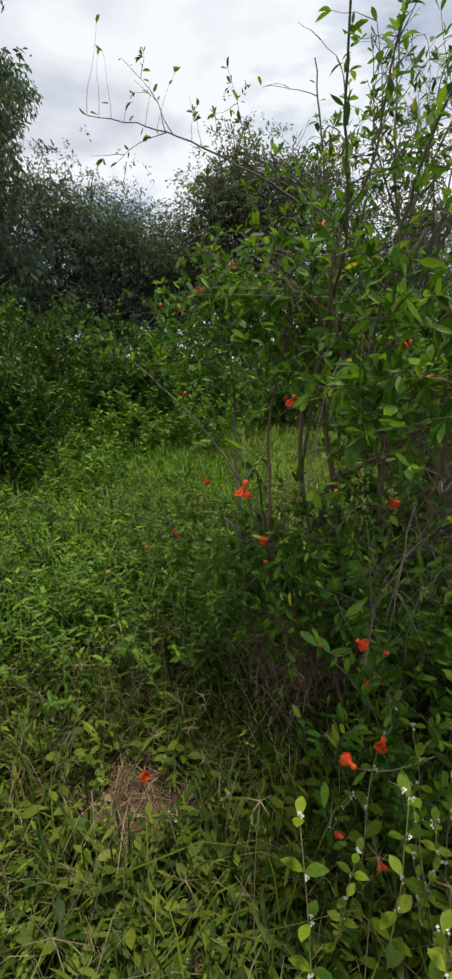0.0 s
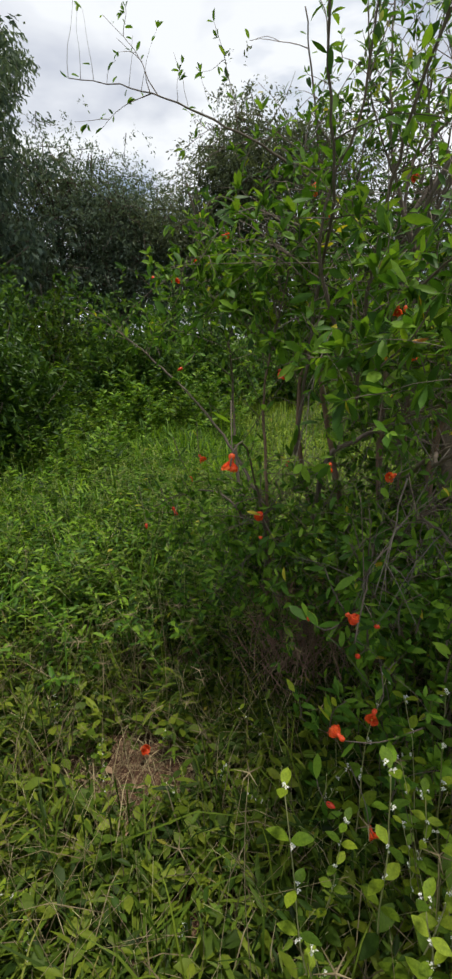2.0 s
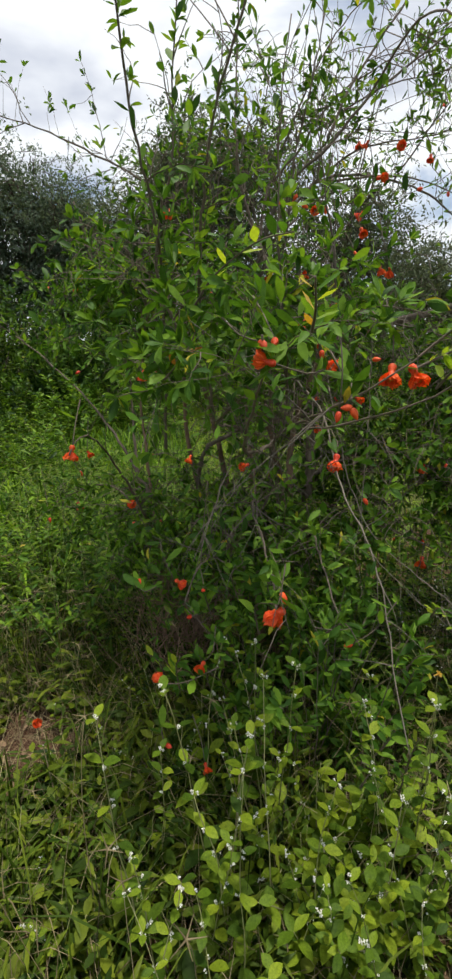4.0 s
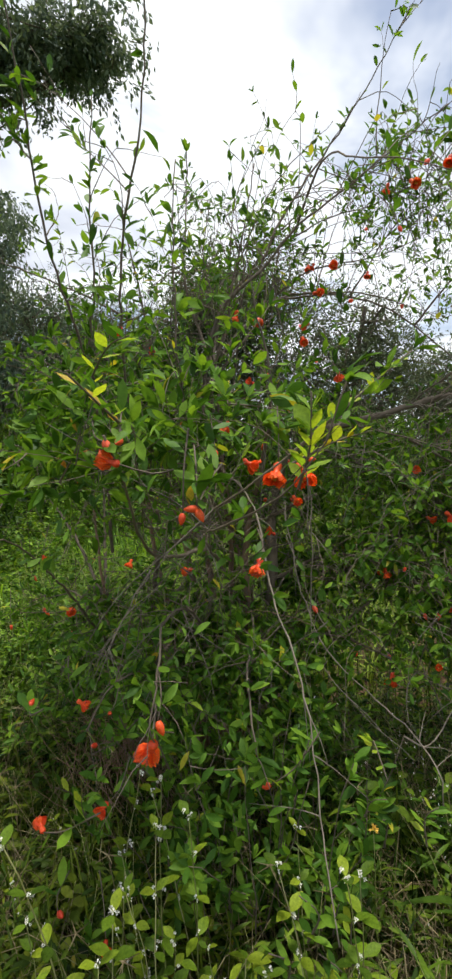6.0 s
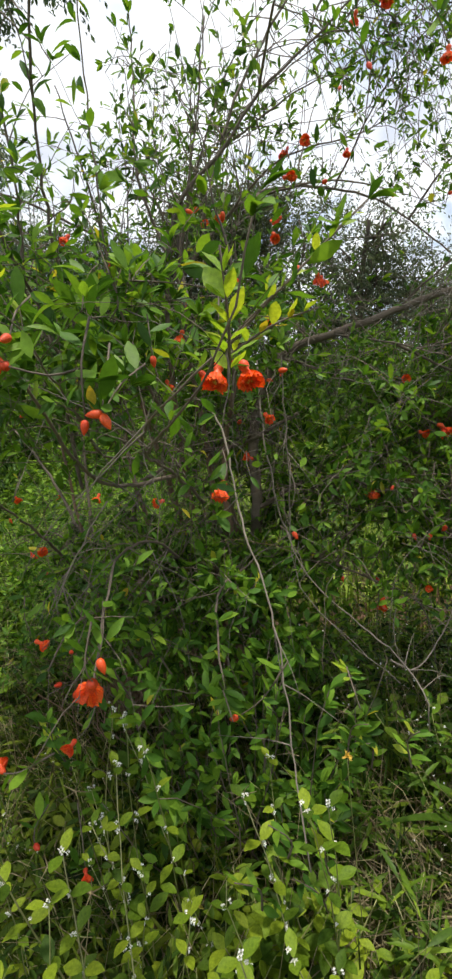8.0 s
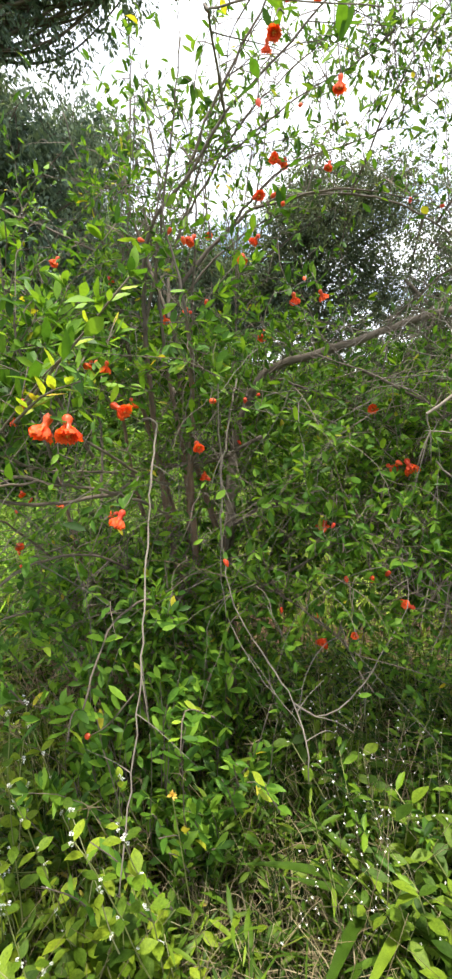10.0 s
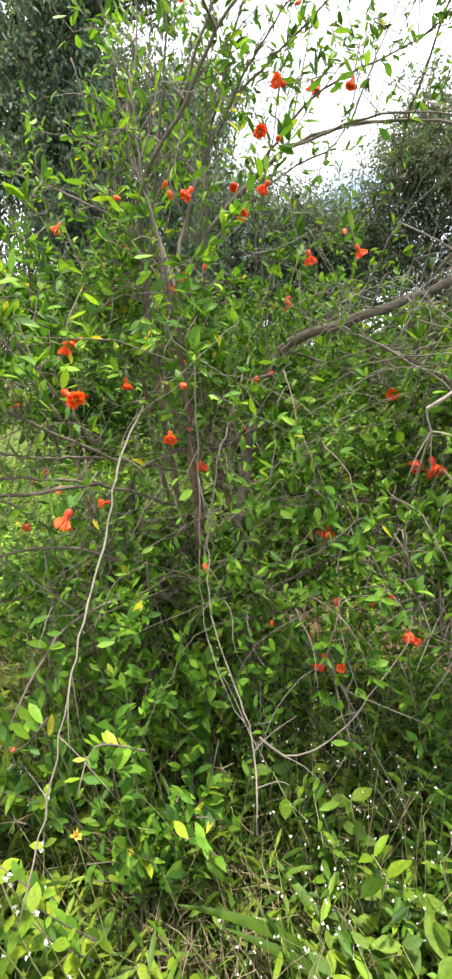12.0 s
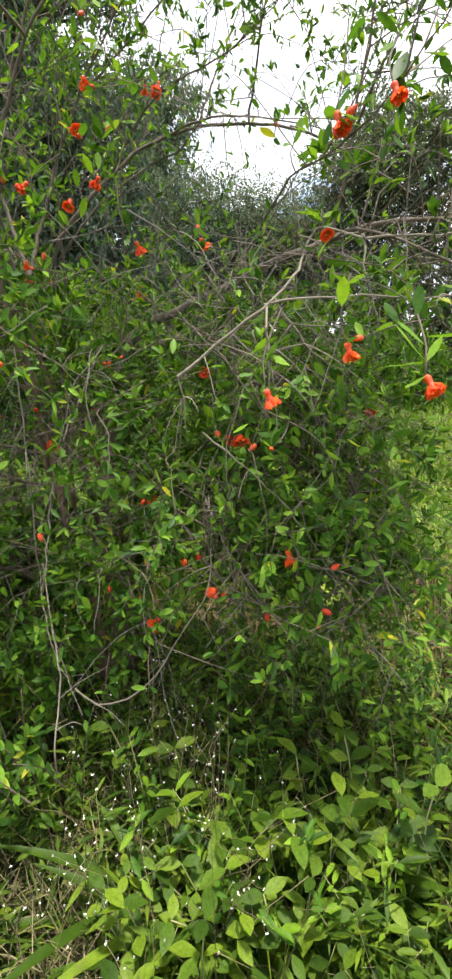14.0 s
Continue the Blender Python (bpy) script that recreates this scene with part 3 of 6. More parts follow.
limb("trunk", 0.018, 0.001, (0.52, 1.78, -0.05), (0.36, 1.86, 0.6), (0.29, 1.86, 1), (0.32, 1.8, 1.35), (0.42, 1.7, 1.67), (0.47, 1.68, 1.95), (0.46, 1.7, 2.15))
limb("trunk", 0.019, 0.0015, (0.6, 1.66, -0.05), (0.58, 1.62, 0.6), (0.55, 1.6, 1.04), (0.57, 1.54, 1.5), (0.649, 1.47, 1.778), (0.782, 1.46, 1.897), (0.906, 1.45, 2.023), (1.007, 1.45, 2.092), (1.129, 1.45, 2.177), (1.4, 1.42, 2.36))
limb("trunk", 0.012, 0.0012, (0.22, 1.76, -0.05), (0.16, 1.7, 0.25), (0.17, 1.63, 0.5), (0.16, 1.56, 0.9), (0.155, 1.55, 1.2), (0.22, 1.46, 1.5), (0.26, 1.36, 1.8))
limb("branch", 0.01, 0.003, (0.16, 1.72, 0.3), (0.05, 1.95, 0.7), (0.02, 2.1, 1.12), (0.015, 2.04, 1.3), (-0.05, 2, 1.6), (-0.12, 1.95, 1.9))
limb("branch", 0.006, 0.0014, (0.25, 1.42, 1), (0.29, 1.28, 1.45), (0.3, 1.1, 1.62), (0.27, 1, 1.85), (0.26, 0.92, 2.2), (0.24, 0.88, 2.5))
limb("branch", 0.006, 0.0014, (0.42, 1.4, 1.1), (0.4, 1.15, 1.5), (0.45, 1, 1.82), (0.5, 0.92, 1.92), (0.55, 0.86, 2.1), (0.57, 0.8, 2.4))
limb("branch", 0.006, 0.0014, (0.4, 1.3, 1.2), (0.29, 1.2, 1.5), (0.30, 1.18, 1.66), (0.347, 1.1, 1.76), (0.36, 1.05, 1.915), (0.4, 1.0, 2.15))
limb("branch", 0.005, 0.0012, (0.32, 1.72, 1.82), (0.12, 1.67, 1.93), (-0.1, 1.655, 2.03), (-0.27, 1.645, 2.08), (-0.42, 1.64, 2.105))
limb("branch", 0.007, 0.002, (0.63, 1.6, 1.55), (0.55, 1.62, 1.8), (0.52, 1.6, 1.97), (0.53, 1.68, 2.2), (0.54, 1.7, 2.42))
limb("branch", 0.005, 0.0015, (0.782, 1.46, 1.897), (0.84, 1.48, 2.03), (0.93, 1.5, 2.17), (1.08, 1.5, 2.36), (1.26, 1.46, 2.62))
limb("branch", 0.004, 0.001, (0.906, 1.45, 2.023), (0.95, 1.2, 2.08), (1, 1.05, 2), (1.12, 0.99, 1.95), (1.3, 1, 1.9))
limb("branch", 0.005, 0.0008, (0.6, 1.55, 1), (0.5, 1.35, 1.08), (0.435, 1.138, 1.129), (0.496, 0.855, 1.231), (0.531, 0.669, 1.307), (0.573, 0.497, 1.361), (0.585, 0.395, 1.37))
limb("branch", 0.006, 0.001, (0.62, 1.5, 0.9), (0.6, 1.2, 1.05), (0.6, 0.9, 1.15), (0.66, 0.7, 1.22), (0.745, 0.635, 1.285), (0.822, 0.627, 1.341), (0.925, 0.632, 1.422), (0.992, 0.628, 1.474))
limb("branch", 0.003, 0.001, (0.6, 0.9, 1.15), (0.68, 0.65, 1.2), (0.8, 0.45, 1.3), (0.85, 0.4, 1.42))
limb("branch", 0.006, 0.002, (0.6, 1.2, 1.05), (0.5, 0.9, 1.1), (0.52, 0.6, 1.3), (0.515, 0.54, 1.36))
limb("branch", 0.006, 0.002, (0.6, 1.6, 0.5), (0.55, 1.2, 0.85), (0.52, 0.9, 0.95), (0.54, 0.68, 0.9), (0.545, 0.58, 0.83))
limb("branch", 0.008, 0.002, (0.63, 1.6, 1.3), (0.4, 1.95, 1.5), (0.1, 2.15, 1.65), (-0.1, 2.25, 1.68), (-0.28, 2.32, 1.62), (-0.45, 2.3, 1.5))
limb("branch", 0.007, 0.002, (0.16, 1.6, 0.75), (0, 1.75, 1), (-0.2, 1.9, 1.2), (-0.45, 2, 1.4), (-0.6, 2, 1.5))
limb("branch", 0.006, 0.002, (0.17, 1.58, 0.6), (0.13, 1.25, 0.95), (0.1, 1, 1.13), (0.08, 0.9, 1.1))
limb("branch", 0.006, 0.002, (0.17, 1.6, 0.55), (0, 1.75, 0.75), (-0.2, 1.9, 0.72), (-0.36, 1.9, 0.64))
limb("branch", 0.0035, 0.001, (1.3, 1.66, 1.45), (1.5, 1.5, 1.6), (1.65, 1.35, 1.6), (1.78, 1.22, 1.62), (1.9, 1.1, 1.7))
limb("branch", 0.004, 0.001, (1.1, 1.69, 1.4), (1.25, 1.5, 1.34), (1.4, 1.36, 1.26), (1.52, 1.3, 1.14))
limb("branch", 0.004, 0.001, (1.58, 1.6, 1.503), (1.68, 1.5, 1.8), (1.75, 1.4, 2.1), (1.85, 1.3, 2.3))
limb("branch", 0.004, 0.001, (1.2, 2.09, 1.975), (1.35, 1.9, 2.2), (1.5, 1.7, 2.3), (1.7, 1.6, 2.35))
limb("branch", 0.004, 0.001, (0.86, 1.97, 1.95), (0.9, 2.1, 2.3), (0.95, 2.2, 2.6))
limb("branch", 0.0035, 0.001, (1.04, 2.03, 1.987), (1.15, 2.15, 2.3), (1.3, 2.2, 2.6))
limb("branch", 0.008, 0.002, (0.79, 1.62, 0.83), (1, 1.5, 0.95), (1.2, 1.4, 0.9), (1.35, 1.3, 0.78), (1.5, 1.25, 0.74))
limb("branch", 0.007, 0.002, (0.75, 1.66, 0.5), (0.95, 1.4, 0.7), (1.1, 1.3, 0.68), (1.25, 1.2, 0.62))
limb("branch", 0.006, 0.002, (0.69, 1.52, 0.5), (0.72, 1.2, 0.75), (0.7, 0.95, 0.8), (0.72, 0.76, 0.7))
limb("branch", 0.006, 0.002, (0.62, 1.62, 0.5), (0.45, 1.2, 0.7), (0.38, 0.95, 0.78), (0.34, 0.84, 0.72))
limb("branch", 0.007, 0.0012, (0.63, 1.6, 1.55), (0.61, 1.73, 1.75), (0.68, 1.79, 1.97), (0.85, 1.79, 2.31), (1.09, 1.79, 2.54))
limb("branch", 0.005, 0.0012, (0.66, 1.77, 1.9), (0.76, 1.76, 2.01), (0.91, 1.78, 2.18), (1.28, 1.68, 2.33))
limb("branch", 0.004, 0.0012, (0.67, 1.78, 1.95), (0.7, 1.8, 2.24), (0.76, 1.78, 2.4))
limb("branch", 0.005, 0.0012, (0.72, 1.9, 1.83), (0.98, 1.87, 2.02), (1.29, 1.83, 2.06), (1.49, 1.79, 2.15))
limb("branch", 0.004, 0.0012, (0.6, 1.73, 1.75), (0.5, 1.77, 2.05), (0.48, 1.83, 2.37))
limb("branch", 0.004, 0.001, (0.8, 1.77, 2.05), (1.04, 1.81, 2.19), (1.25, 1.7, 2.2), (1.43, 1.59, 2.25))
limb("branch", 0.005, 0.0012, (0.86, 1.97, 1.95), (1.16, 1.89, 1.94), (1.4, 1.92, 1.88), (1.55, 1.9, 1.8))
limb("branch", 0.004, 0.001, (1.56, 1.6, 1.5), (1.7, 1.39, 1.47), (1.9, 1.43, 1.36), (2.08, 1.5, 1.22), (2.2, 1.55, 1.08))
limb("branch", 0.006, 0.0012, (1.5, 2.15, 1.85), (1.62, 2.05, 2), (1.75, 1.95, 2.1), (1.9, 1.9, 2.12))
limb("branch", 0.0045, 0.0012, (0.64, 1.25, 1.1), (0.609, 0.95, 1.294), (0.583, 0.9, 1.5), (0.579, 0.9, 1.64), (0.586, 0.9, 1.815), (0.6, 0.88, 1.93))
limb("branch", 0.016, 0.006, (0.30, 1.66, -0.05), (0.32, 1.64, 0.5), (0.365, 1.6, 0.92), (0.46, 1.59, 1.0), (0.57, 1.6, 1.05), (0.75, 1.58, 1.07), (0.95, 1.5, 1.16))
limb("branch", 0.006, 0.002, (0.57, 1.54, 1.5), (0.65, 1.5, 1.7), (0.7, 1.5, 1.9), (0.74, 1.5, 2.06), (0.78, 1.5, 2.25))
limb("branch", 0.005, 0.0015, (0.66, 1.72, 1.5), (0.7, 1.7, 1.72), (0.72, 1.7, 1.89), (0.73, 1.7, 2.03), (0.68, 1.7, 2.2))
limb("branch", 0.0045, 0.0012, (0.74, 1.85, 1.3), (0.77, 1.9, 1.46), (0.8, 1.9, 1.82), (0.85, 1.9, 2), (0.88, 1.9, 2.13), (0.94, 1.9, 2.35))
limb("branch", 0.005, 0.0015, (0.607, 1.768, 1.62), (0.73, 1.85, 1.77), (0.88, 1.98, 1.9), (1.0, 2.02, 1.95), (1.06, 2.05, 2.1), (1.1, 2.05, 2.3))
limb("branch", 0.007, 0.002, (0.75, 1.66, 0.5), (1.05, 1.7, 0.82), (1.4, 1.72, 0.95), (1.62, 1.66, 0.8), (1.72, 1.6, 0.6))
limb("branch", 0.006, 0.002, (0.915, 1.72, 1.347), (1.15, 1.78, 1.25), (1.45, 1.76, 1.08), (1.66, 1.72, 0.85))
limb("branch", 0.005, 0.0015, (1.25, 1.5, 1.34), (1.48, 1.52, 1.2), (1.64, 1.47, 0.98), (1.72, 1.42, 0.72))
limb("branch", 0.005, 0.0015, (0.95, 1.4, 0.7), (1.25, 1.5, 0.85), (1.45, 1.46, 0.8), (1.58, 1.4, 0.62))
limb("branch", 0.0075, 0.0012, (1.54, 1.605, 1.498), (1.66, 1.58, 1.515), (1.8, 1.6, 1.51), (2, 1.62, 1.47), (2.25, 1.66, 1.4))
# pale dry stems that hang from the crown
dry_stem((0.837, 1.66, 1.34), (0.842, 1.397, 1.039), (0.91, 1.207, 0.765), (1.09, 1.035, 0.606), (1.143, 0.95, 0.549), (1.15, 0.93, 0.46))
dry_stem((1.1, 1.06, 0.56), (1.154, 1.07, 0.526), (1.229, 1.138, 0.529), (1.315, 1.19, 0.66), (1.37, 1.26, 0.78), (1.33, 1.36, 0.95))
dry_stem((0.62, 1.36, 1.24), (0.678, 1.328, 1.234), (0.739, 1.153, 1.141), (0.769, 1.022, 0.963), (0.822, 0.856, 0.813), (0.84, 0.7, 0.56), (0.85, 0.62, 0.45))
dry_stem((0.9, 1.25, 1.33), (0.895, 1.23, 1.05), (0.89, 1.2, 0.75), (0.98, 1.12, 0.62), (1.12, 1.05, 0.5))
dry_stem((1.305, 1.6, 1.43), (1.335, 1.55, 1.28), (1.35, 1.505, 1.09))
dry_stem((1.31, 1.38, 0.93), (1.4, 1.31, 0.83), (1.495, 1.263, 0.749), (1.58, 1.22, 0.68))
dry_stem((1.42, 1.2, 1.13), (1.55, 1.3, 0.95), (1.665, 1.38, 0.7), (1.755, 1.348, 0.53))
dry_stem((1.394, 1.171, 1.239), (1.47, 1.2, 1.29), (1.567, 1.236, 1.36), (1.59, 1.34, 1.43), (1.6, 1.404, 1.49), (1.705, 1.36, 1.455), (1.9, 1.42, 1.44), (2.2, 1.5, 1.4))
dry_stem((1.555, 1.23, 1.35), (1.575, 1.17, 1.28), (1.593, 1.128, 1.21), (1.61, 1.1, 1.15))
dry_stem((1.567, 1.236, 1.36), (1.6, 1.23, 1.315), (1.625, 1.225, 1.281), (1.66, 1.21, 1.25))
dry_stem((1.55, 1.23, 1.35), (1.65, 1.24, 1.352), (1.78, 1.26, 1.34), (1.9, 1.29, 1.33))
dry_stem((1.695, 1.365, 1.46), (1.705, 1.33, 1.4), (1.72, 1.3, 1.35), (1.734, 1.273, 1.315))
dry_stem((1.394, 1.171, 1.239), (1.4, 1.17, 1.2), (1.405, 1.165, 1.13))
dry_stem((0.35, 1.35, 1.38), (0.3, 1.25, 1.3), (0.24, 1.1, 1.12), (0.22, 1.05, 1.05))
dry_stem((0.47, 1, 1.04), (0.42, 0.9, 0.95), (0.37, 0.82, 0.85))
stem_lines = []
for kind, pts, r0, r1 in STEMS:
    line = spline(pts, 0.035)
    line[1:-1] += np.random.normal(0, 0.0018, (len(line) - 2, 3))
    low = kind == "trunk" and line[-1][0] > 1.5 and line[-1][2] < 1.6
    g = Geo()
    tube(g, line, r0, r1, 9 if kind == "trunk" else 6, 0.06, 0.8 if low else 1.25)
    under(kind, g.mesh(kind, M_BOUGH if low else M_BARK if kind == "trunk" else M_TWIG), shrub)
    stem_lines.append((kind, line, r0))
for k, pts in enumerate(PALE):
    line = spline(pts, 0.03)
    line[1:-1] += np.random.normal(0, 0.0022, (len(line) - 2, 3))
    g = Geo()
    thick = 0.0034 if k in (0, 2, 7) else 0.0022
    tube(g, line, thick, thick * 0.45, 6, 0.2)
    for _ in range(6):
        i = np.random.randint(2, len(line) - 2)
        d = unit(rnd(3) + (0, -0.2, -0.3))
        tube(g, spline([line[i], line[i] + d * 0.05, line[i] + d * np.random.uniform(0.07, 0.16) + (0, 0, -0.02)], 0.03), 0.0015, 0.0006, 4)
    under("dry_stem", g.mesh("dry_stem", M_PALE), shrub, "pale dry hanging stem")

# twigs and leaves grown from the stems
twigs = Geo()
leaf_pos, leaf_dir, leaf_nrm, leaf_len = [], [], [], []
CENTRE = np.array([0.75, 1.6, 1.2])


def twig_leaves(line, gap=0.04, size=0.046, skip=0.15):
    """Paired leaves and small rosettes along a twig, and a tuft at its end."""
    seg = np.linalg.norm(np.diff(line, axis=0), axis=1)
    s = np.concatenate([[0], np.cumsum(seg)])
    at = np.arange(s[-1] * skip, s[-1] * 0.97, gap) + rnd(1)[0] * gap * 0.4
    for a in at:
        p = np.array([np.interp(a, s, line[:, k]) for k in range(3)])
        j = min(np.searchsorted(s, a), len(line) - 1)
        t = unit(line[j] - line[max(j - 1, 0)])
        side = unit(np.cross(t, rnd(3)))
        if np.random.rand() < 0.3:
            fans = [(side, 0.0), (-side, 0.0)]
        else:
            up = unit(side * 0.8 + t * 0.3 + (0, 0, 0.35))
            fans = [(unit(np.cross(up, rnd(3))), 0.7) for _ in range(np.random.randint(4, 8))]
            t, p = up, p + up * np.random.uniform(0.003, 0.012)
        for out, lift in fans:
            leaf_pos.append(p + rnd(3) * 0.002)
            leaf_dir.append(unit(t * (0.55 + lift * 0.5) + out * 0.75 + (0, 0, 0.12) + rnd(3) * 0.3))
            leaf_nrm.append(unit(t * 0.6 - out * 0.35 + (0, -0.1, 0.75) + rnd(3) * 0.45))
            leaf_len.append(size * np.random.uniform(0.55, 1.25))
    t = unit(line[-1] - line[-2])
    for _ in range(np.random.randint(3, 6)):
        out = unit(np.cross(t, rnd(3)))
        leaf_pos.append(line[-1])
        leaf_dir.append(unit(t * 0.9 + out * 0.6 + rnd(3) * 0.2))
        leaf_nrm.append(unit(t * 0.5 - out * 0.4 + (0, -0.1, 0.7) + rnd(3) * 0.4))
        leaf_len.append(size * np.random.uniform(0.6, 1.15))


def allowed(p):
    if p[1] < front(p[0]) or p[2] < 0.12 or p[1] > 2.9 or p[0] < -0.75:
        return False
    if p[0] < 0.25 and p[1] < 0.9 and p[2] > 1.0:
        return False
    if p[0] < 0.6 and p[1] < 0.78 and p[2] > 1.42:
        return False
    if p[0] < 0.45 and 0.92 < p[2] < 1.22 and np.random.rand() < 0.8:
        return False
    if p[0] < -0.45 and p[2] < 0.8:
        return False
    return True


def wander(start, d, length, n, sag, jitter):
    p, out = np.array(start, float), [np.array(start, float)]
    d = unit(d)
    for i in range(n):
        d = unit(d + rnd(3) * jitter + (0, 0, -sag))
        p = p + d * length / n
        out.append(p.copy())
    return np.array(out)


def thin(z):
    """How much of the growth stays, sparse in the shoots at the top."""
    return 1.0 if z < 1.5 else max(0.42, 1.0 - (z - 1.5) * 1.5)


def leafy(line, r, gap, size, side_twigs):
    if line[:, 1].min() < 0.85:
        r = r * 0.5
    tube(twigs, line, r, r * 0.4, 3)
    twig_leaves(line, gap, size, 0.25)
    for _ in range(side_twigs):
        q = line[np.random.randint(len(line) // 3, len(line))]
        tw = wander(q, rnd(3) + (0, 0, 0.25) + unit(line[-1] - line[0]) * 0.5, np.random.uniform(0.06, 0.15), 4, 0.08, 0.25)
        if allowed(tw[-1]):
            tube(twigs, tw, 0.0014, 0.0006, 3)
            twig_leaves(tw, gap * 0.85, size * 0.95, 0.1)


for kind, line, r0 in stem_lines:
    seg = np.linalg.norm(np.diff(line, axis=0), axis=1)
    s = np.concatenate([[0], np.cumsum(seg)])
    total = s[-1]
    lo = 0.45 if kind == "trunk" else 0.25
    count = int((total * (1 - lo)) / (0.085 if kind == "trunk" else 0.075))
    for _ in range(count):
        a = total * np.random.uniform(lo, 1.0)
        p = np.array([np.interp(a, s, line[:, k]) for k in range(3)])
        if np.random.rand() > thin(p[2]):
            continue
        out = unit((p - CENTRE) * (1, 1, 0.3))
        length = np.random.uniform(0.12, 0.38) * (1.15 - 0.5 * a / total)
        sec = wander(p, rnd(3) * (1, 1, 0.6) + out * 0.5 + (0, 0, 0.45), length, 6, 0.05, 0.2)
        if allowed(sec[-1]):
            leafy(sec, 0.0020, 0.062, 0.039, np.random.randint(0, 3))
for kind, line, r0 in stem_lines:
    if kind == "trunk" and line[-1][0] < 1.0:
        twig_leaves(line[int(len(line) * 0.72):], 0.042, 0.042, 0.0)
        for k in range(2):
            q = line[int(len(line) * np.random.uniform(0.75, 0.98))]
            leafy(wander(q, rnd(3) * 0.8 + (0, 0, 0.9), np.random.uniform(0.08, 0.22), 5, 0.02, 0.15), 0.0014, 0.04, 0.040, 1)
    if kind == "branch":
        twig_leaves(line[int(len(line) * 0.5):], 0.05, 0.040, 0.0)

for kind, line, r0 in [stem_lines[k] for k in (9, 10, 11, 13, 14)]:
    twig_leaves(line[int(len(line) * 0.55):], 0.05, 0.05, 0.0)
    for k in range(1):
        q = line[int(len(line) * np.random.uniform(0.55, 0.98))]
        leafy(wander(q, rnd(3) * 0.8 + (0, 0, 0.8), np.random.uniform(0.06, 0.2), 5, 0.02, 0.15), 0.0014, 0.045, 0.044, 0)
for kind, line, r0 in stem_lines[12:13]:
    for k in range(9):
        q = line[int(len(line) * np.random.uniform(0.35, 0.98))]
        leafy(wander(q, rnd(3) * 0.4 + (0, 0, 1), np.random.uniform(0.07, 0.22), 6, 0.02, 0.2), 0.0010, 0.08, 0.034, 0)

# the leafy mass: branchlets that reach into the crown's lobes and droop
LOBES = [((1.32, 1.72, 1.00), (0.46, 0.34, 0.50), 150), ((0.72, 1.50, 1.20), (0.50, 0.34, 0.42), 95), ((0.20, 1.65, 1.50), (0.46, 0.42, 0.25), 120),
         ((0.72, 1.40, 0.62), (0.42, 0.22, 0.30), 90), ((1.62, 1.55, 1.25), (0.32, 0.35, 0.38), 60), ((0.42, 1.0, 1.28), (0.30, 0.32, 0.22), 60), ((0.85, 2.10, 1.25), (0.7, 0.35, 0.5), 110), ((1.05, 2.0, 0.75), (0.6, 0.25, 0.45), 100),
         ((1.02, 1.55, 1.98), (0.50, 0.5, 0.34), 80), ((0.10, 1.72, 0.48), (0.40, 0.30, 0.28), 48), ((1.58, 1.72, 0.85), (0.30, 0.30, 0.45), 95), ((1.70, 1.60, 0.70), (0.20, 0.25, 0.38), 30), ((0.26, 1.55, 0.62), (0.30, 0.28, 0.30), 80), ((0.50, 1.30, 0.68), (0.34, 0.26, 0.30), 80), ((1.58, 1.42, 0.70), (0.30, 0.22, 0.34), 60), ((1.35, 1.35, 0.95), (0.35, 0.22, 0.35), 40), ((0.82, 1.78, 2.12), (0.36, 0.3, 0.26), 75), ((1.40, 1.66, 2.16), (0.34, 0.25, 0.24), 75), ((1.62, 1.95, 2.05), (0.32, 0.3, 0.25), 20), ((0.45, 1.62, 1.85), (0.32, 0.3, 0.2), 36),
         ((1.95, 1.45, 1.66), (0.22, 0.2, 0.26), 16)]
stem_pts = np.vstack([l[len(l) // 4:] for _, l, _ in stem_lines])
for c, rad, count in LOBES:
    for _ in range(int(count * (1.35 if c[2] < 1.3 else 1.0 if c[2] < 1.9 else 0.5 if c[0] < 1.2 else 1.1))):
        tip = np.array(c) + unit(rnd(3)) * np.random.rand() ** 0.45 * np.array(rad)
        if not allowed(tip):
            continue
        dist = np.linalg.norm((stem_pts - tip) * (1, 1, 1.3), axis=1) + np.where(stem_pts[:, 2] < tip[2] - 0.35, 0.4, 0.0)
        near_stems = stem_pts[dist < dist.min() + 0.16]
        p = near_stems[np.random.randint(len(near_stems))]
        if dist.min() > 0.52:
            continue
        midp = (p + tip) / 2 + (0, 0, np.random.uniform(0.02, 0.12)) + rnd(3) * 0.07
        line = spline([p, midp, tip, tip + unit(tip - midp) * 0.05 + (0, 0, -0.03)], 0.04)
        if len(line) > 4:
            leafy(line, 0.0018, 0.060, 0.041, np.random.randint(0, 4) if tip[2] < 1.8 else 1)

# upright leafy shoots over the crown
for _ in range(18):
    p = np.array([np.random.uniform(0.56, 0.98), np.random.uniform(1.45, 2.0), np.random.uniform(1.6, 1.85)])
    leafy(wander(p, rnd(3) * 0.35 + (0.05, 0, 1), np.random.uniform(0.22, 0.5), 8, 0.0, 0.10), 0.0022, 0.036, 0.042, 1)

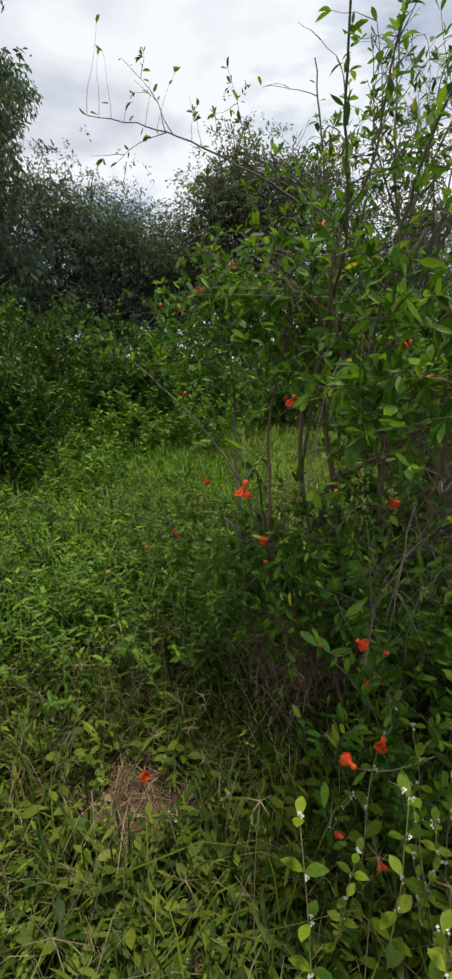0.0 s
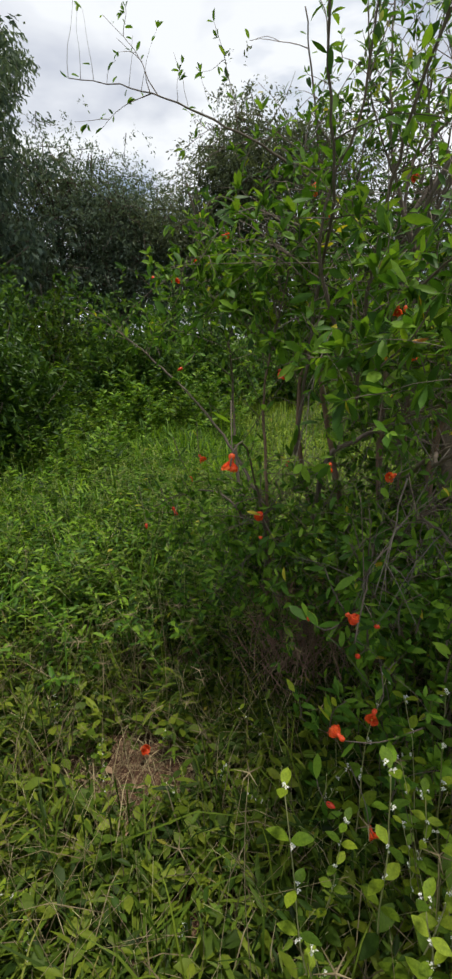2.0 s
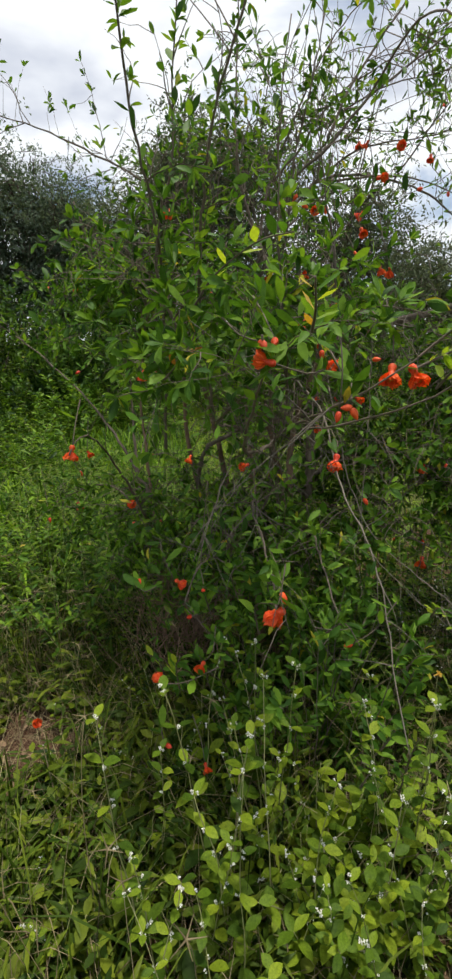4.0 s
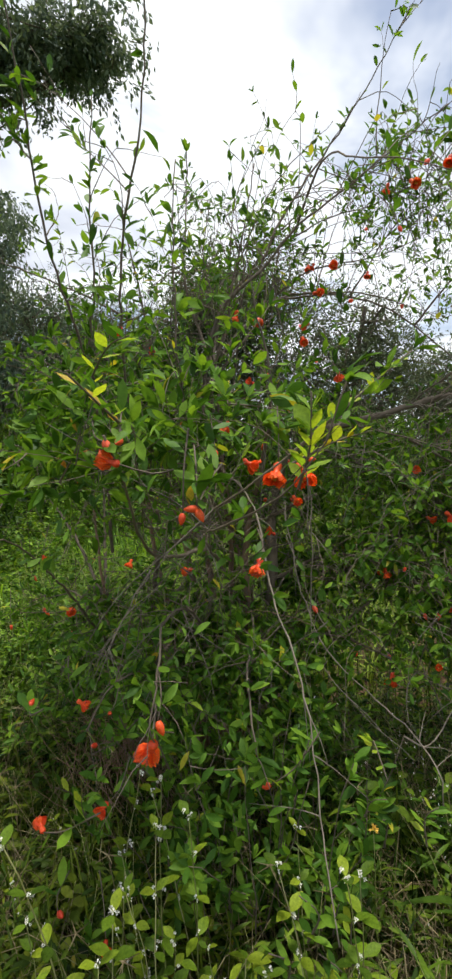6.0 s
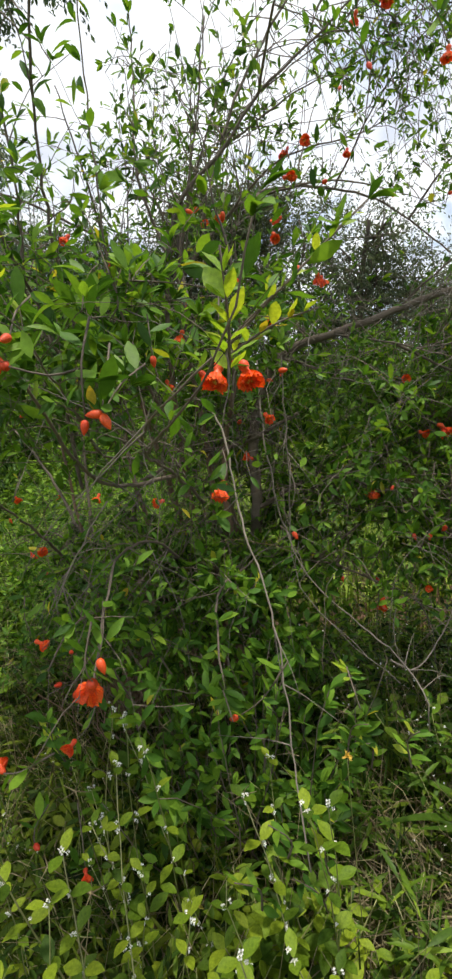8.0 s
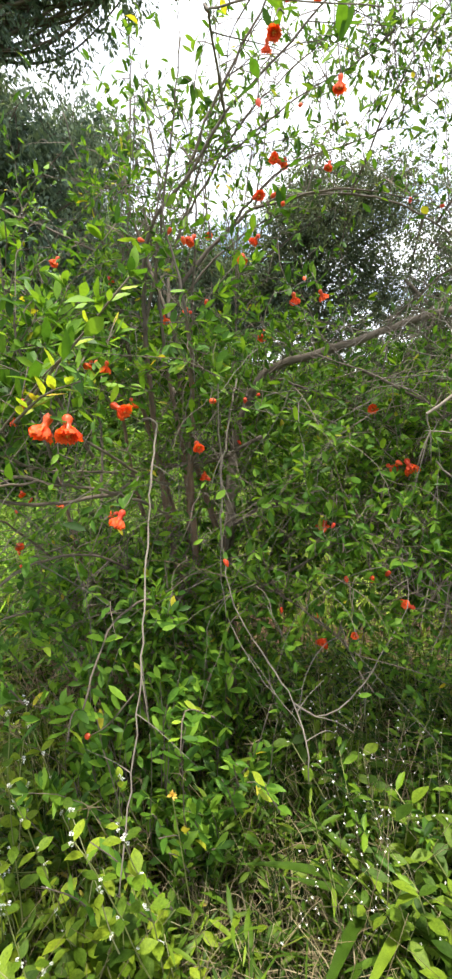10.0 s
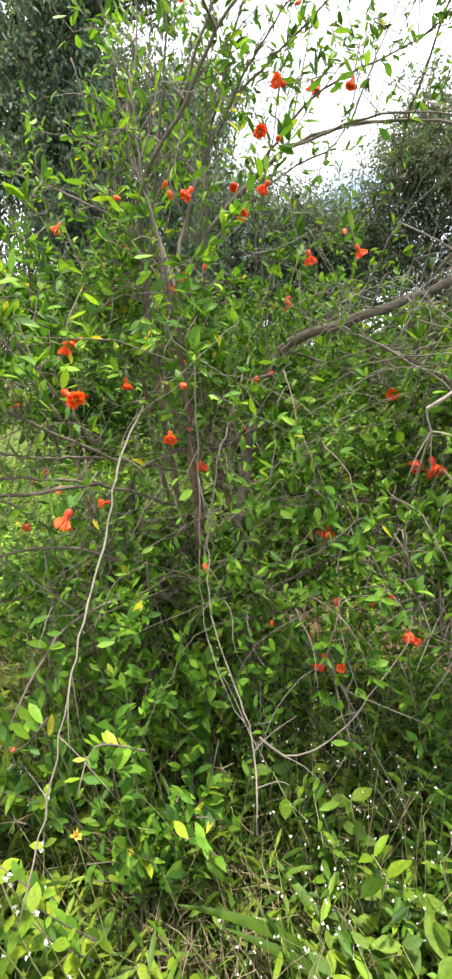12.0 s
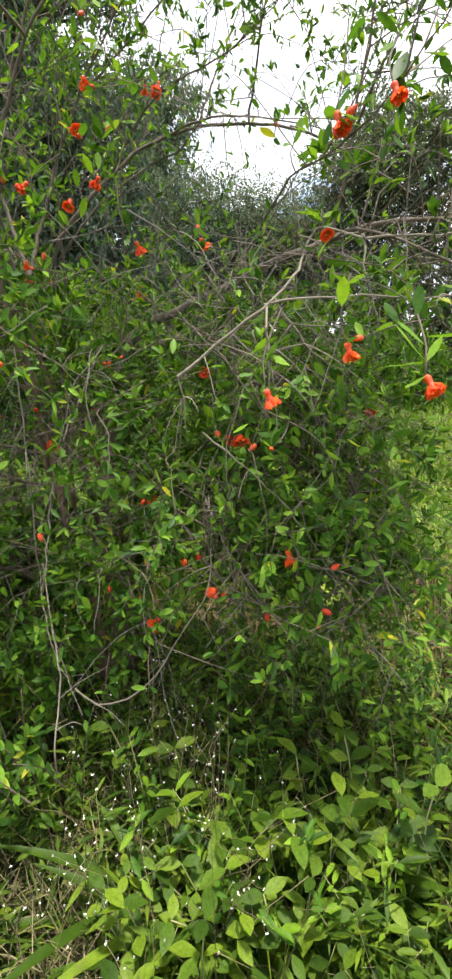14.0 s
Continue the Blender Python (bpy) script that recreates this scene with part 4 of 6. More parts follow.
# bare grey twigs that hang out of the crown
bare = Geo()
for _ in range(280):
    p = stem_pts[np.random.randint(len(stem_pts))]
    if p[2] < 0.6 or p[2] > 1.65 or p[0] < 0.3:
        continue
    tw = wander(p, rnd(3) + ((p[0] - 0.8) * 0.6, -0.5, np.random.choice([0.5, -0.6])), np.random.uniform(0.15, 0.5), 7, 0.07, 0.16)
    if not allowed(tw[-1]) or tw[:, 1].min() < front(tw[-1][0]) + 0.2:
        continue
    tube(bare, tw, 0.0018, 0.0006, 4)
    for _ in range(3):
        q = tw[np.random.randint(2, 7)]
        tube(bare, wander(q, rnd(3) + (0, -0.1, -0.3), np.random.uniform(0.04, 0.14), 3, 0.06, 0.2), 0.0009, 0.0004, 3)

# a tangle of fine leafless twigs about the low bough
for _ in range(85):
    p = np.array([np.random.uniform(1.0, 2.0), 0.0, np.random.uniform(1.22, 1.54)])
    p[1] = front(p[0]) + np.random.uniform(0.5, 1.1)
    tw = wander(p, rnd(3) * (1, 0.8, 0.35) + (0.5, -0.2, -0.12), np.random.uniform(0.10, 0.28), 7, 0.05, 0.22)
    if tw[:, 1].min() < front(tw[-1][0]) + 0.3:
        continue
    tube(bare, tw, 0.0013, 0.0005, 4)
    for _ in range(2):
        q = tw[np.random.randint(2, 7)]
        tube(bare, wander(q, rnd(3) + (0.2, 0, -0.2), np.random.uniform(0.05, 0.16), 3, 0.05, 0.2), 0.0010, 0.0005, 3)

# drooping twigs with leaf tufts that hang out of the open side
for _ in range(80):
    x = np.random.uniform(0.75, 1.75)
    y = front(x) + np.random.uniform(0.55, 1.0)
    p = np.array([x, y, np.random.uniform(0.75, 1.35)])
    line = wander(p, (rnd(1)[0] * 0.6, -0.5, 0.2 * rnd(1)[0]), np.random.uniform(0.2, 0.48), 8, 0.10, 0.30)
    if line[-1][2] < 0.25 or line[:, 1].min() < front(line[-1][0]) + 0.28:
        continue
    tube(bare if np.random.rand() < 0.45 else twigs, line, 0.0014, 0.0006, 3)
    twig_leaves(line, 0.06, 0.034, 0.25)

under("bare_twig", bare.mesh("bare_twig", M_GREYTWIG), shrub, "thin grey leafless twigs", "stuff")

# dead brown twigs among the stems' feet
dead = Geo()
for _ in range(230):
    p = np.array([np.random.normal(0.27, 0.10), np.random.normal(1.46, 0.10), np.random.uniform(0.0, 0.35)])
    tube(dead, wander(p, rnd(3) * (0.6, 0.6, 0.3) + (0, 0, 0.8), np.random.uniform(0.15, 0.45), 6, 0.02, 0.18), 0.0019, 0.0006, 3)
for _ in range(25):
    p = np.array([np.random.normal(0.78, 0.14), np.random.normal(1.40, 0.12), np.random.uniform(0.3, 0.9)])
    tube(dead, wander(p, rnd(3) * (1.1, 1.1, 0.6) + (0, 0, 0.4), np.random.uniform(0.12, 0.35), 6, 0.02, 0.22), 0.0015, 0.0006, 3)
under("dead_twig", dead.mesh("dead_twig", M_BARK), shrub, "dead reddish-brown twigs", "stuff")

# low leafy suckers round the foot
for _ in range(80):
    x = np.random.uniform(0.35, 0.95)
    p = np.array([x, front(x) + 0.52 + abs(np.random.normal(0, 0.30)), 0.0])
    p[2] = float(ground_height(p[0], p[1]))
    h = np.random.uniform(0.2, 0.7)
    line = wander(p, (0.3 * rnd(1)[0], -0.12, 1), h, 7, 0.03, 0.16)
    tube(twigs, line, 0.003, 0.001, 4)
    twig_leaves(line, 0.05, 0.047, 0.2)

# full flowers: place; then smaller ones and buds in the crown, by stretch
OPEN_BLOOMS = [(0.545, 0.58, 0.845), (0.774, 0.703, 1.283), (0.82, 0.70, 1.28), (0.08, 0.919, 1.101), (0.90, 1.816, 1.487), (1.60, 1.105, 1.20), (1.71, 1.17, 1.26), (1.84, 1.0, 1.22),
               (1.38, 1.457, 1.07), (-0.248, 1.96, 0.615), (-0.241, 2.305, 1.616), (0.364, 1.722, 1.719), (0.736, 0.963, 1.048), (1.145, 1.33, 0.579), (0.727, 1.04, 1.289), (1.106, 1.886, 1.609),
               (0.686, 1.925, 1.871), (1.23, 1.0, 1.81), (1.20, 1.0, 1.95), (1.16, 1.6, 1.91)]
LEFT_BLOOMS = [(-0.351, 1.842, 0.591), (0.195, 1.541, 0.681), (0.382, 0.752, 0.295), (-0.192, 1.992, 1.234), (0.39, 0.857, 0.751), (0.52, 1.3, 1.41), (0.21, 1.6, 1.24), (-0.28, 2.0, 1.59), (0.01, 2.0, 1.73),
               (0.30, 1.5, 1.75), (0.57, 1.4, 1.29), (-0.11, 1.6, 0.87), (-0.07, 1.6, 0.95), (0.22, 1.3, 1.0), (0.35, 0.85, 0.68), (0.38, 0.8, 0.57), (0.52, 1.3, 0.96), (0.29, 0.75, 0.37), (0.21, 1.3, 1.26),
               (0.34, 1.3, 0.99), (0.24, 0.8, 0.81), (0.29, 0.7, 0.61), (0.56, 0.60, 0.87), (0.33, 0.85, 0.78), (0.42, 1.6, 1.51), (0.14, 1.3, 0.84), (0.14, 1.3, 0.77), (-0.17, 2.55, 1.72)]
MID_BLOOMS = [(0.518, 0.545, 1.345), (0.535, 0.545, 1.35), (0.522, 0.545, 1.32), (0.629, 0.508, 1.236), (0.642, 0.51, 1.25), (0.655, 0.51, 1.24), (0.733, 0.749, 0.655), (0.899, 1.22, 0.851), (0.866, 1.544, 1.138),
              (0.87, 1.628, 1.267), (0.914, 1.634, 1.284), (0.787, 1.424, 1.046), (0.66, 0.8, 1.32), (0.50, 1.3, 1.41), (0.90, 1.2, 1.29), (1.05, 1.6, 1.57), (1.0, 1.8, 2.02), (0.70, 1.3, 1.71), (0.77, 1.4, 1.16),
              (0.78, 1.45, 1.04), (0.77, 1.5, 1.75), (0.70, 1.5, 1.78), (0.62, 1.6, 1.55), (0.92, 1.5, 1.68), (0.67, 1.1, 1.39), (0.85, 1.2, 1.18), (0.74, 1.5, 1.55), (0.80, 1.5, 1.57), (0.78, 1.4, 1.72), (0.88, 1.6, 1.27),
              (0.77, 1.4, 1.33)]
RIGHT_BLOOMS = [(1.218, 1.233, 0.816), (1.374, 1.264, 0.739), (1.35, 1.4, 1.09), (1.15, 1.0, 1.95), (1.09, 1.1, 1.95), (1.11, 1.4, 1.98), (1.03, 1.3, 0.68), (1.14, 1.4, 0.91), (1.38, 1.3, 0.72), (1.28, 1.3, 0.79), (1.13, 1.3, 0.67),
                (1.33, 1.5, 1.06), (1.15, 1.4, 0.91), (1.03, 2.0, 1.69), (1.40, 2.0, 1.90), (1.03, 1.5, 1.91), (1.06, 1.4, 1.77), (0.97, 1.5, 1.83), (1.12, 1.0, 1.91), (1.09, 1.0, 1.81), (1.18, 1.3, 0.94)]
FAR_RIGHT_BLOOMS = [(1.32, 1.3, 0.81), (1.48, 1.3, 1.08), (1.28, 1.5, 1.23), (1.46, 1.6, 1.76), (0.992, 1.876, 2.043), (1.0, 1.6, 1.86), (0.94, 1.6, 1.75), (1.67, 1.3, 1.62), (1.69, 1.3, 1.63), (1.77, 1.2, 1.6), (1.72, 1.18, 1.28),
                    (1.61, 1.3, 0.68), (1.65, 1.3, 0.83), (1.36, 1.3, 0.73), (1.24, 1.2, 0.68), (1.56, 1.2, 1.1), (1.63, 1.35, 1.47), (1.67, 1.6, 1.11), (1.55, 1.6, 1.04), (1.49, 1.3, 0.68), (1.63, 1.3, 0.72), (1.55, 1.3, 0.84)]

leaf_pos, leaf_dir = np.array(leaf_pos), np.array(leaf_dir)
leaf_nrm, leaf_len = np.array(leaf_nrm), np.array(leaf_len)
fy = 0.34 + 0.33 * np.maximum(0.0, leaf_pos[:, 0] - 0.75)
ok = (leaf_pos[:, 1] > np.where(leaf_pos[:, 0] < 0.62, 0.1, fy))
leaf_pos, leaf_dir, leaf_nrm, leaf_len = leaf_pos[ok], leaf_dir[ok], leaf_nrm[ok], leaf_len[ok]
X, Y, Z = leaf_pos.T
bough = (X > 0.9) & (X < 1.95) & (Y < 1.80) & (np.abs(Z - np.interp(X, (0.9, 1.1, 1.3, 1.56, 2.0), (1.34, 1.40, 1.45, 1.50, 1.50))) < 0.045 + 0.03 * (Y < 1.3))
stem = ((X > 0.42) & (X < 0.95) & (Y < 1.5) & (Y > 0.8) & (Z > 0.90) & (Z < 1.32)) | ((X > 0.05) & (X < 0.9) & (Y > 0.6) & (Y < 1.62) & (Z > 0.82) & (Z < 1.24))
bloom = (X > 0.70) & (X < 0.87) & (Y < 0.72) & (Z > 1.245) & (Z < 1.325)
# leaves thinned along the camera's sight line to the trunks
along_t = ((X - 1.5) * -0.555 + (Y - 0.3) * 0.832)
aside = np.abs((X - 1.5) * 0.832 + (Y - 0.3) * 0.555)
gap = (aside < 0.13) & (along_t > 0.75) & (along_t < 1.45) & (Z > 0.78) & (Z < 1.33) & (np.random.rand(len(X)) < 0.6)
arch = (X > 0.6) & (X < 1.5) & (np.abs(Z - np.interp(X, (0.6, 0.705, 0.86, 1.04, 1.2, 1.5), (1.66, 1.794, 1.95, 1.987, 1.975, 1.85))) < 0.04) & (Y < 2.1) & (np.random.rand(len(X)) < 0.6)
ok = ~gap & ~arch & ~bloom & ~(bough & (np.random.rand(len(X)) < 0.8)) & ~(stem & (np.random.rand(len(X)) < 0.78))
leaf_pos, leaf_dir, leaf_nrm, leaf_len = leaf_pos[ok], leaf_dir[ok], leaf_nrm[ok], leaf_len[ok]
# the crown grows in clumps with gaps between them
lump = np.zeros(len(leaf_pos))
for _ in range(14):
    wave = unit(rnd(3)) * np.random.uniform(14, 34)
    lump += np.sin(leaf_pos @ wave + np.random.uniform(0, 6.28))
lump /= lump.std()
ok = (lump > -0.25) | (np.random.rand(len(lump)) < 0.22)
ok &= np.random.rand(len(lump)) < np.interp(leaf_pos[:, 2], (1.55, 1.85), (1.0, 0.56)) + 0.14 * (leaf_pos[:, 0] > 1.15)
ok &= ~((leaf_pos[:, 2] > 1.75) & (leaf_pos[:, 1] < 1.55) & (np.random.rand(len(lump)) < 0.3))
# leaves hiding dry stems and low bough from the camera go; few stay about it
BARE = [(spline(pts, 0.03), 0.014) for pts in PALE] + [(line[-26:], 0.026) for _, line, _ in stem_lines[2:3]]
for line, clear in BARE:
    for p in line:
        q = leaf_pos - p
        d = unit(np.array([0.5 if p[0] > 1.25 else 0.2 * (p[0] - 0.7), -1.0, 0.0]))
        a = q @ d
        ok &= ~((a > -0.03) & (a < 0.35) & (np.linalg.norm(q - a[:, None] * d, axis=1) < clear))
tangle = (leaf_pos[:, 0] > 1.0) & (leaf_pos[:, 2] > 1.26) & (leaf_pos[:, 2] < 1.64)
ok &= ~(tangle & (np.random.rand(len(lump)) < 0.30))
ok &= ~((leaf_pos[:, 0] > 1.85) & (leaf_pos[:, 2] < 1.3) & (np.random.rand(len(lump)) < 0.7))
# leaves on the camera's side of each bloom are dropped to keep it visible
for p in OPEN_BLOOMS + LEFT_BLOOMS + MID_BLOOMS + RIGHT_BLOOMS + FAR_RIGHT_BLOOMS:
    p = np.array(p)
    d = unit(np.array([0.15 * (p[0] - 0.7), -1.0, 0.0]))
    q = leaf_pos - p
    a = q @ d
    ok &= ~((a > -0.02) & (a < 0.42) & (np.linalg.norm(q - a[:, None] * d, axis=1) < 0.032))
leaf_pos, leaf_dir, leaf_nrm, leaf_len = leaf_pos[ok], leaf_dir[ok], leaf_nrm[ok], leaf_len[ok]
leaf_len[leaf_pos[:, 1] < 0.62] *= 0.8
leaf_len *= 1 + 0.10 * np.interp(leaf_pos[:, 1], (1.0, 1.6), (1.0, 0.0)) * np.interp(leaf_pos[:, 0], (0.85, 1.1), (1.0, 0.0)) * np.interp(leaf_pos[:, 2], (1.22, 1.36), (0.0, 1.0))
leaf_len *= np.interp(leaf_pos[:, 0], (0.9, 1.4), (1.0, 0.80)) * np.interp(leaf_pos[:, 2], (1.5, 1.9), (1.0, 0.78))
near = np.argsort(leaf_pos[:, 1] - 0.33 * np.maximum(0, leaf_pos[:, 0] - 0.75))[:300]
single = np.zeros(len(leaf_pos), bool)
single[near] = True
pick = np.random.rand(len(leaf_pos))
g = Geo()
for lo, hi, shape in ((0, 0.4, SLIM), (0.4, 0.75, SLIM2), (0.75, 1.01, SLIM3)):
    m = (pick >= lo) & (pick < hi) & ~single & (leaf_pos[:, 1] < 1.45)
    scatter(g, shape, leaf_pos[m], leaf_dir[m], leaf_nrm[m], leaf_len[m], np.random.uniform(0.8, 1.25, m.sum()))
m = ~single & (leaf_pos[:, 1] >= 1.45)
scatter(g, LOZENGE, leaf_pos[m], leaf_dir[m], leaf_nrm[m], leaf_len[m], np.random.uniform(0.8, 1.25, m.sum()))
under("foliage", g.mesh("foliage", M_LEAF), shrub, "small glossy green leaves", "stuff")
under("twig", twigs.mesh("twig", M_TWIG), shrub, "thin dark twigs", "stuff")
leaf_meshes = [leaf_mesh("leaf", s, M_LEAF) for s in (LANCE, LANCE2, LANCE3)]
young_meshes = [leaf_mesh("young_leaf", s, M_YOUNG) for s in (LANCE2, OVATE2)]
old_mesh = leaf_mesh("yellow_leaf", LANCE2, M_OLD)
for i in near:
    under("leaf", leaf_meshes[i % 3], shrub, m=basis(leaf_pos[i], leaf_dir[i], leaf_nrm[i], leaf_len[i]))


# ---- flowers and buds ----
def lathe(geo, prof, sides, lobes=0, flare=0.0, wob=0.0):
    """A body turned about z from rows of radius and height; lobes cut the rim into points."""
    n = len(prof)
    ang = np.linspace(0, 2 * np.pi, sides, endpoint=False)
    rows = []
    for i, (r, z) in enumerate(prof):
        rr = np.full(sides, r)
        zz = np.full(sides, z)
        if lobes and i == n - 1:
            c = np.cos(lobes * ang)
            zz = z + 0.22 * c * abs(prof[-1][1] - prof[0][1]) * 0.5
            rr = r * (1 + flare * c)
        rr = rr * (1 + wob * np.sin(3 * ang + i))
        rows.append(np.stack([rr * np.cos(ang), rr * np.sin(ang), zz], -1))
    v = np.vstack(rows)
    i, j = np.meshgrid(np.arange(n - 1), np.arange(sides), indexing="ij")
    k = (j + 1) % sides
    geo.add(v, np.stack([i * sides + j, i * sides + k, (i + 1) * sides + k, (i + 1) * sides + j], -1).reshape(-1, 4))


def calyx_mesh(closed):
    g = Geo()
    if closed:
        lathe(g, [(0.0005, 0.0), (0.16, 0.04), (0.25, 0.18), (0.28, 0.36), (0.26, 0.55), (0.19, 0.74), (0.10, 0.9), (0.015, 1.0)], 12, wob=0.04)
    else:
        lathe(g, [(0.0005, 0.0), (0.12, 0.03), (0.20, 0.14), (0.19, 0.28), (0.14, 0.40), (0.16, 0.52), (0.20, 0.64), (0.25, 0.76)], 24, 6, 0.12, 0.02)
        lathe(g, [(0.235, 0.75), (0.185, 0.63), (0.14, 0.52), (0.02, 0.44)], 24, 0, 0, 0.02)
    return g.mesh("calyx", M_CALYX)


def petal_mesh():
    """Seven crumpled petals that fan out of the cup and six that crowd its mouth."""
    g = Geo()
    for k in range(13):
        inner = k >= 7
        a0 = k * 2 * np.pi / (6 if inner else 7) + np.random.uniform(-0.3, 0.3)
        nu, nv = 6, 5
        u, v = np.meshgrid(np.linspace(-1, 1, nu), np.linspace(0, 1, nv), indexing="ij")
        wdt = (0.26 if inner else 0.40) * np.sin(np.pi * (0.15 + 0.70 * v)) * u
        spread = np.random.uniform(0.05, 0.16) if inner else np.random.uniform(0.24, 0.46)
        rad = 0.08 + spread * v + 0.07 * np.sin(6 * u + 5 * v + k) * v - 0.05 * u ** 2 * v
        z = 0.54 + (0.62 if inner else 0.70) * v - 0.22 * v ** 2 + 0.09 * np.sin(8 * u + k * 2) * v + np.random.normal(0, 0.025, u.shape) * v
        c, s = np.cos(a0), np.sin(a0)
        X = rad * c - wdt * s
        Y = rad * s + wdt * c
        i, j = np.meshgrid(np.arange(nu - 1), np.arange(nv - 1), indexing="ij")
        f = np.stack([i * nv + j, (i + 1) * nv + j, (i + 1) * nv + j + 1, i * nv + j + 1], -1).reshape(-1, 4)
        g.add(np.stack([X, Y, z], -1), f)
    return g.mesh("flower", M_PETAL)


def stamen_mesh():
    g = Geo()
    for _ in range(26):
        a, r = np.random.uniform(0, 6.28), np.random.uniform(0, 0.14)
        p = np.array([r * np.cos(a), r * np.sin(a), 0.6])
        q = p * (1.25, 1.25, 1) + (0, 0, np.random.uniform(0.22, 0.34))
        tube(g, np.array([p, (p + q) / 2, q]), 0.008, 0.018, 4)
    return g.mesh("stamen_cluster", M_STAMEN)


CALYX_OPEN, CALYX_CLOSED = calyx_mesh(False), calyx_mesh(True)
PETALS = [petal_mesh() for _ in range(4)]
STAMENS = stamen_mesh()


def away(d):
    return Vector(d).to_track_quat("Z", "Y").to_matrix().to_4x4()


def flower(place, size, way, openness, i):
    """A flower or bud whose base sits at place and which points along way."""
    m = Matrix.Translation(place) @ away(way) @ Matrix.Diagonal((size, size, size, 1))
    if openness > 0:
        ob = under("flower", PETALS[i % 4], shrub, "crumpled orange-red flower", m=m)
        under("calyx", CALYX_OPEN, ob, "waxy red calyx")
        under("stamen", STAMENS, ob, "yellow stamens", "stuff")
    else:
        ob = under("bud", CALYX_CLOSED, shrub, "waxy red flower bud", m=m)


np.random.seed(31)
stalks, sprig_pos, sprig_dir, sprig_len = Geo(), [], [], []


def hang(p, way):
    """A short leafy stalk that carries a bloom."""
    back = unit(-np.array(way) * 0.6 + (0, 0.35, 0.25) + rnd(3) * 0.3)
    ln = np.random.uniform(0.07, 0.16)
    line = spline([p, np.array(p) + back * ln * 0.5 + rnd(3) * 0.01, np.array(p) + back * ln + (0, 0.03, 0.01)], 0.02)
    tube(stalks, line[::-1], 0.0018, 0.0012, 4)
    for k in range(np.random.randint(4, 8)):
        q = line[np.random.randint(len(line))]
        sprig_pos.append(q)
        sprig_dir.append(unit(rnd(3) + (0, 0, 0.2)))
        sprig_len.append(np.random.uniform(0.03, 0.06))


for i, p in enumerate(OPEN_BLOOMS):
    way = unit(rnd(3) * 0.55 + (0, -0.25, -0.75))
    if i in (1, 2):
        way = unit(rnd(3) * 0.3 + (0.1, -0.45, -0.6))
    size = np.random.uniform(0.034, 0.043) * (0.72 if p[0] > 1.5 else 0.70 if p[2] > 1.7 else 1.0)
    flower(np.array(p) - way * size * 0.6, size, way, 1, i)
    hang(np.array(p) - way * size * 0.6, way)
for i, p in enumerate(LEFT_BLOOMS + MID_BLOOMS + RIGHT_BLOOMS + FAR_RIGHT_BLOOMS):
    way = unit(rnd(3) * 0.7 + (0, -0.2, -0.4))
    opened = np.random.rand() < 0.42
    size = np.random.uniform(0.024, 0.034) if opened else np.random.uniform(0.017, 0.026)
    size *= 0.8 if p[1] < 1.25 and p[0] > 1.0 else 1.0
    flower(np.array(p) - way * size * 0.5, size, way, int(opened), i)
    hang(np.array(p) - way * size * 0.5, way)
under("stalk", stalks.mesh("stalk", M_TWIG), shrub, kind="stuff")
g = Geo()
scatter(g, SLIM2, np.array(sprig_pos), np.array(sprig_dir), rnd(len(sprig_pos), 3) * 0.5 + (0, 0, 1), np.array(sprig_len))
under("stalk_leaf", g.mesh("stalk_leaf", M_LEAF), shrub, kind="stuff")

# fallen flower on the bare patch
m = Matrix.Translation((-0.271, 1.205, 0.045)) @ away((0.6, -0.5, 0.3)) @ Matrix.Diagonal((0.035, 0.035, 0.035, 1))
ob = tagged(new("fallen_flower", PETALS[1]), "wilted orange-red flower fallen on bare soil", "flower")
ob.matrix_basis = m


# ---- leafy sprigs of young and yellowing leaves ----
def sprig(points, count, size, meshes, seed):
    np.random.seed(seed)
    line = spline(points, 0.02)
    g = Geo()
    tube(g, line, 0.0028, 0.0012, 5)
    under("sprig_stem", g.mesh("sprig_stem", M_TWIG), shrub)
    for k in range(count):
        i = int(len(line) * (0.25 + 0.75 * (k + 0.5) / count)) - 1
        t = unit(line[min(i + 1, len(line) - 1)] - line[max(i - 1, 0)])
        side = unit(np.cross(t, (0.3, 0.2, 1.0))) * (1 if k % 2 else -1)
        d = unit(t * 0.7 + side * 0.9 + rnd(3) * 0.35 + (0, 0, 0.25))
        under("leaf", meshes[k % len(meshes)], shrub, m=basis(line[i], d, rnd(3) * 0.6 + (0, -0.2, 1), size * np.random.uniform(0.7, 1.25)))


sprig([(0.80, 0.56, 1.27), (0.81, 0.49, 1.33), (0.81, 0.46, 1.40)], 17, 0.036, young_meshes, 41)
sprig([(0.79, 0.62, 1.30), (0.86, 0.60, 1.335), (0.92, 0.60, 1.35)], 14, 0.027, young_meshes + [old_mesh], 42)
sprig([(0.575, 0.45, 1.362), (0.566, 0.379, 1.385), (0.552, 0.31, 1.415)], 10, 0.032, [leaf_meshes[1], old_mesh, young_meshes[0], leaf_meshes[0]], 43)
sprig([(0.80, 0.635, 1.32), (0.86, 0.63, 1.37), (0.925, 0.632, 1.422), (0.992, 0.628, 1.474)], 13, 0.029, young_meshes + [leaf_meshes[1]], 49)
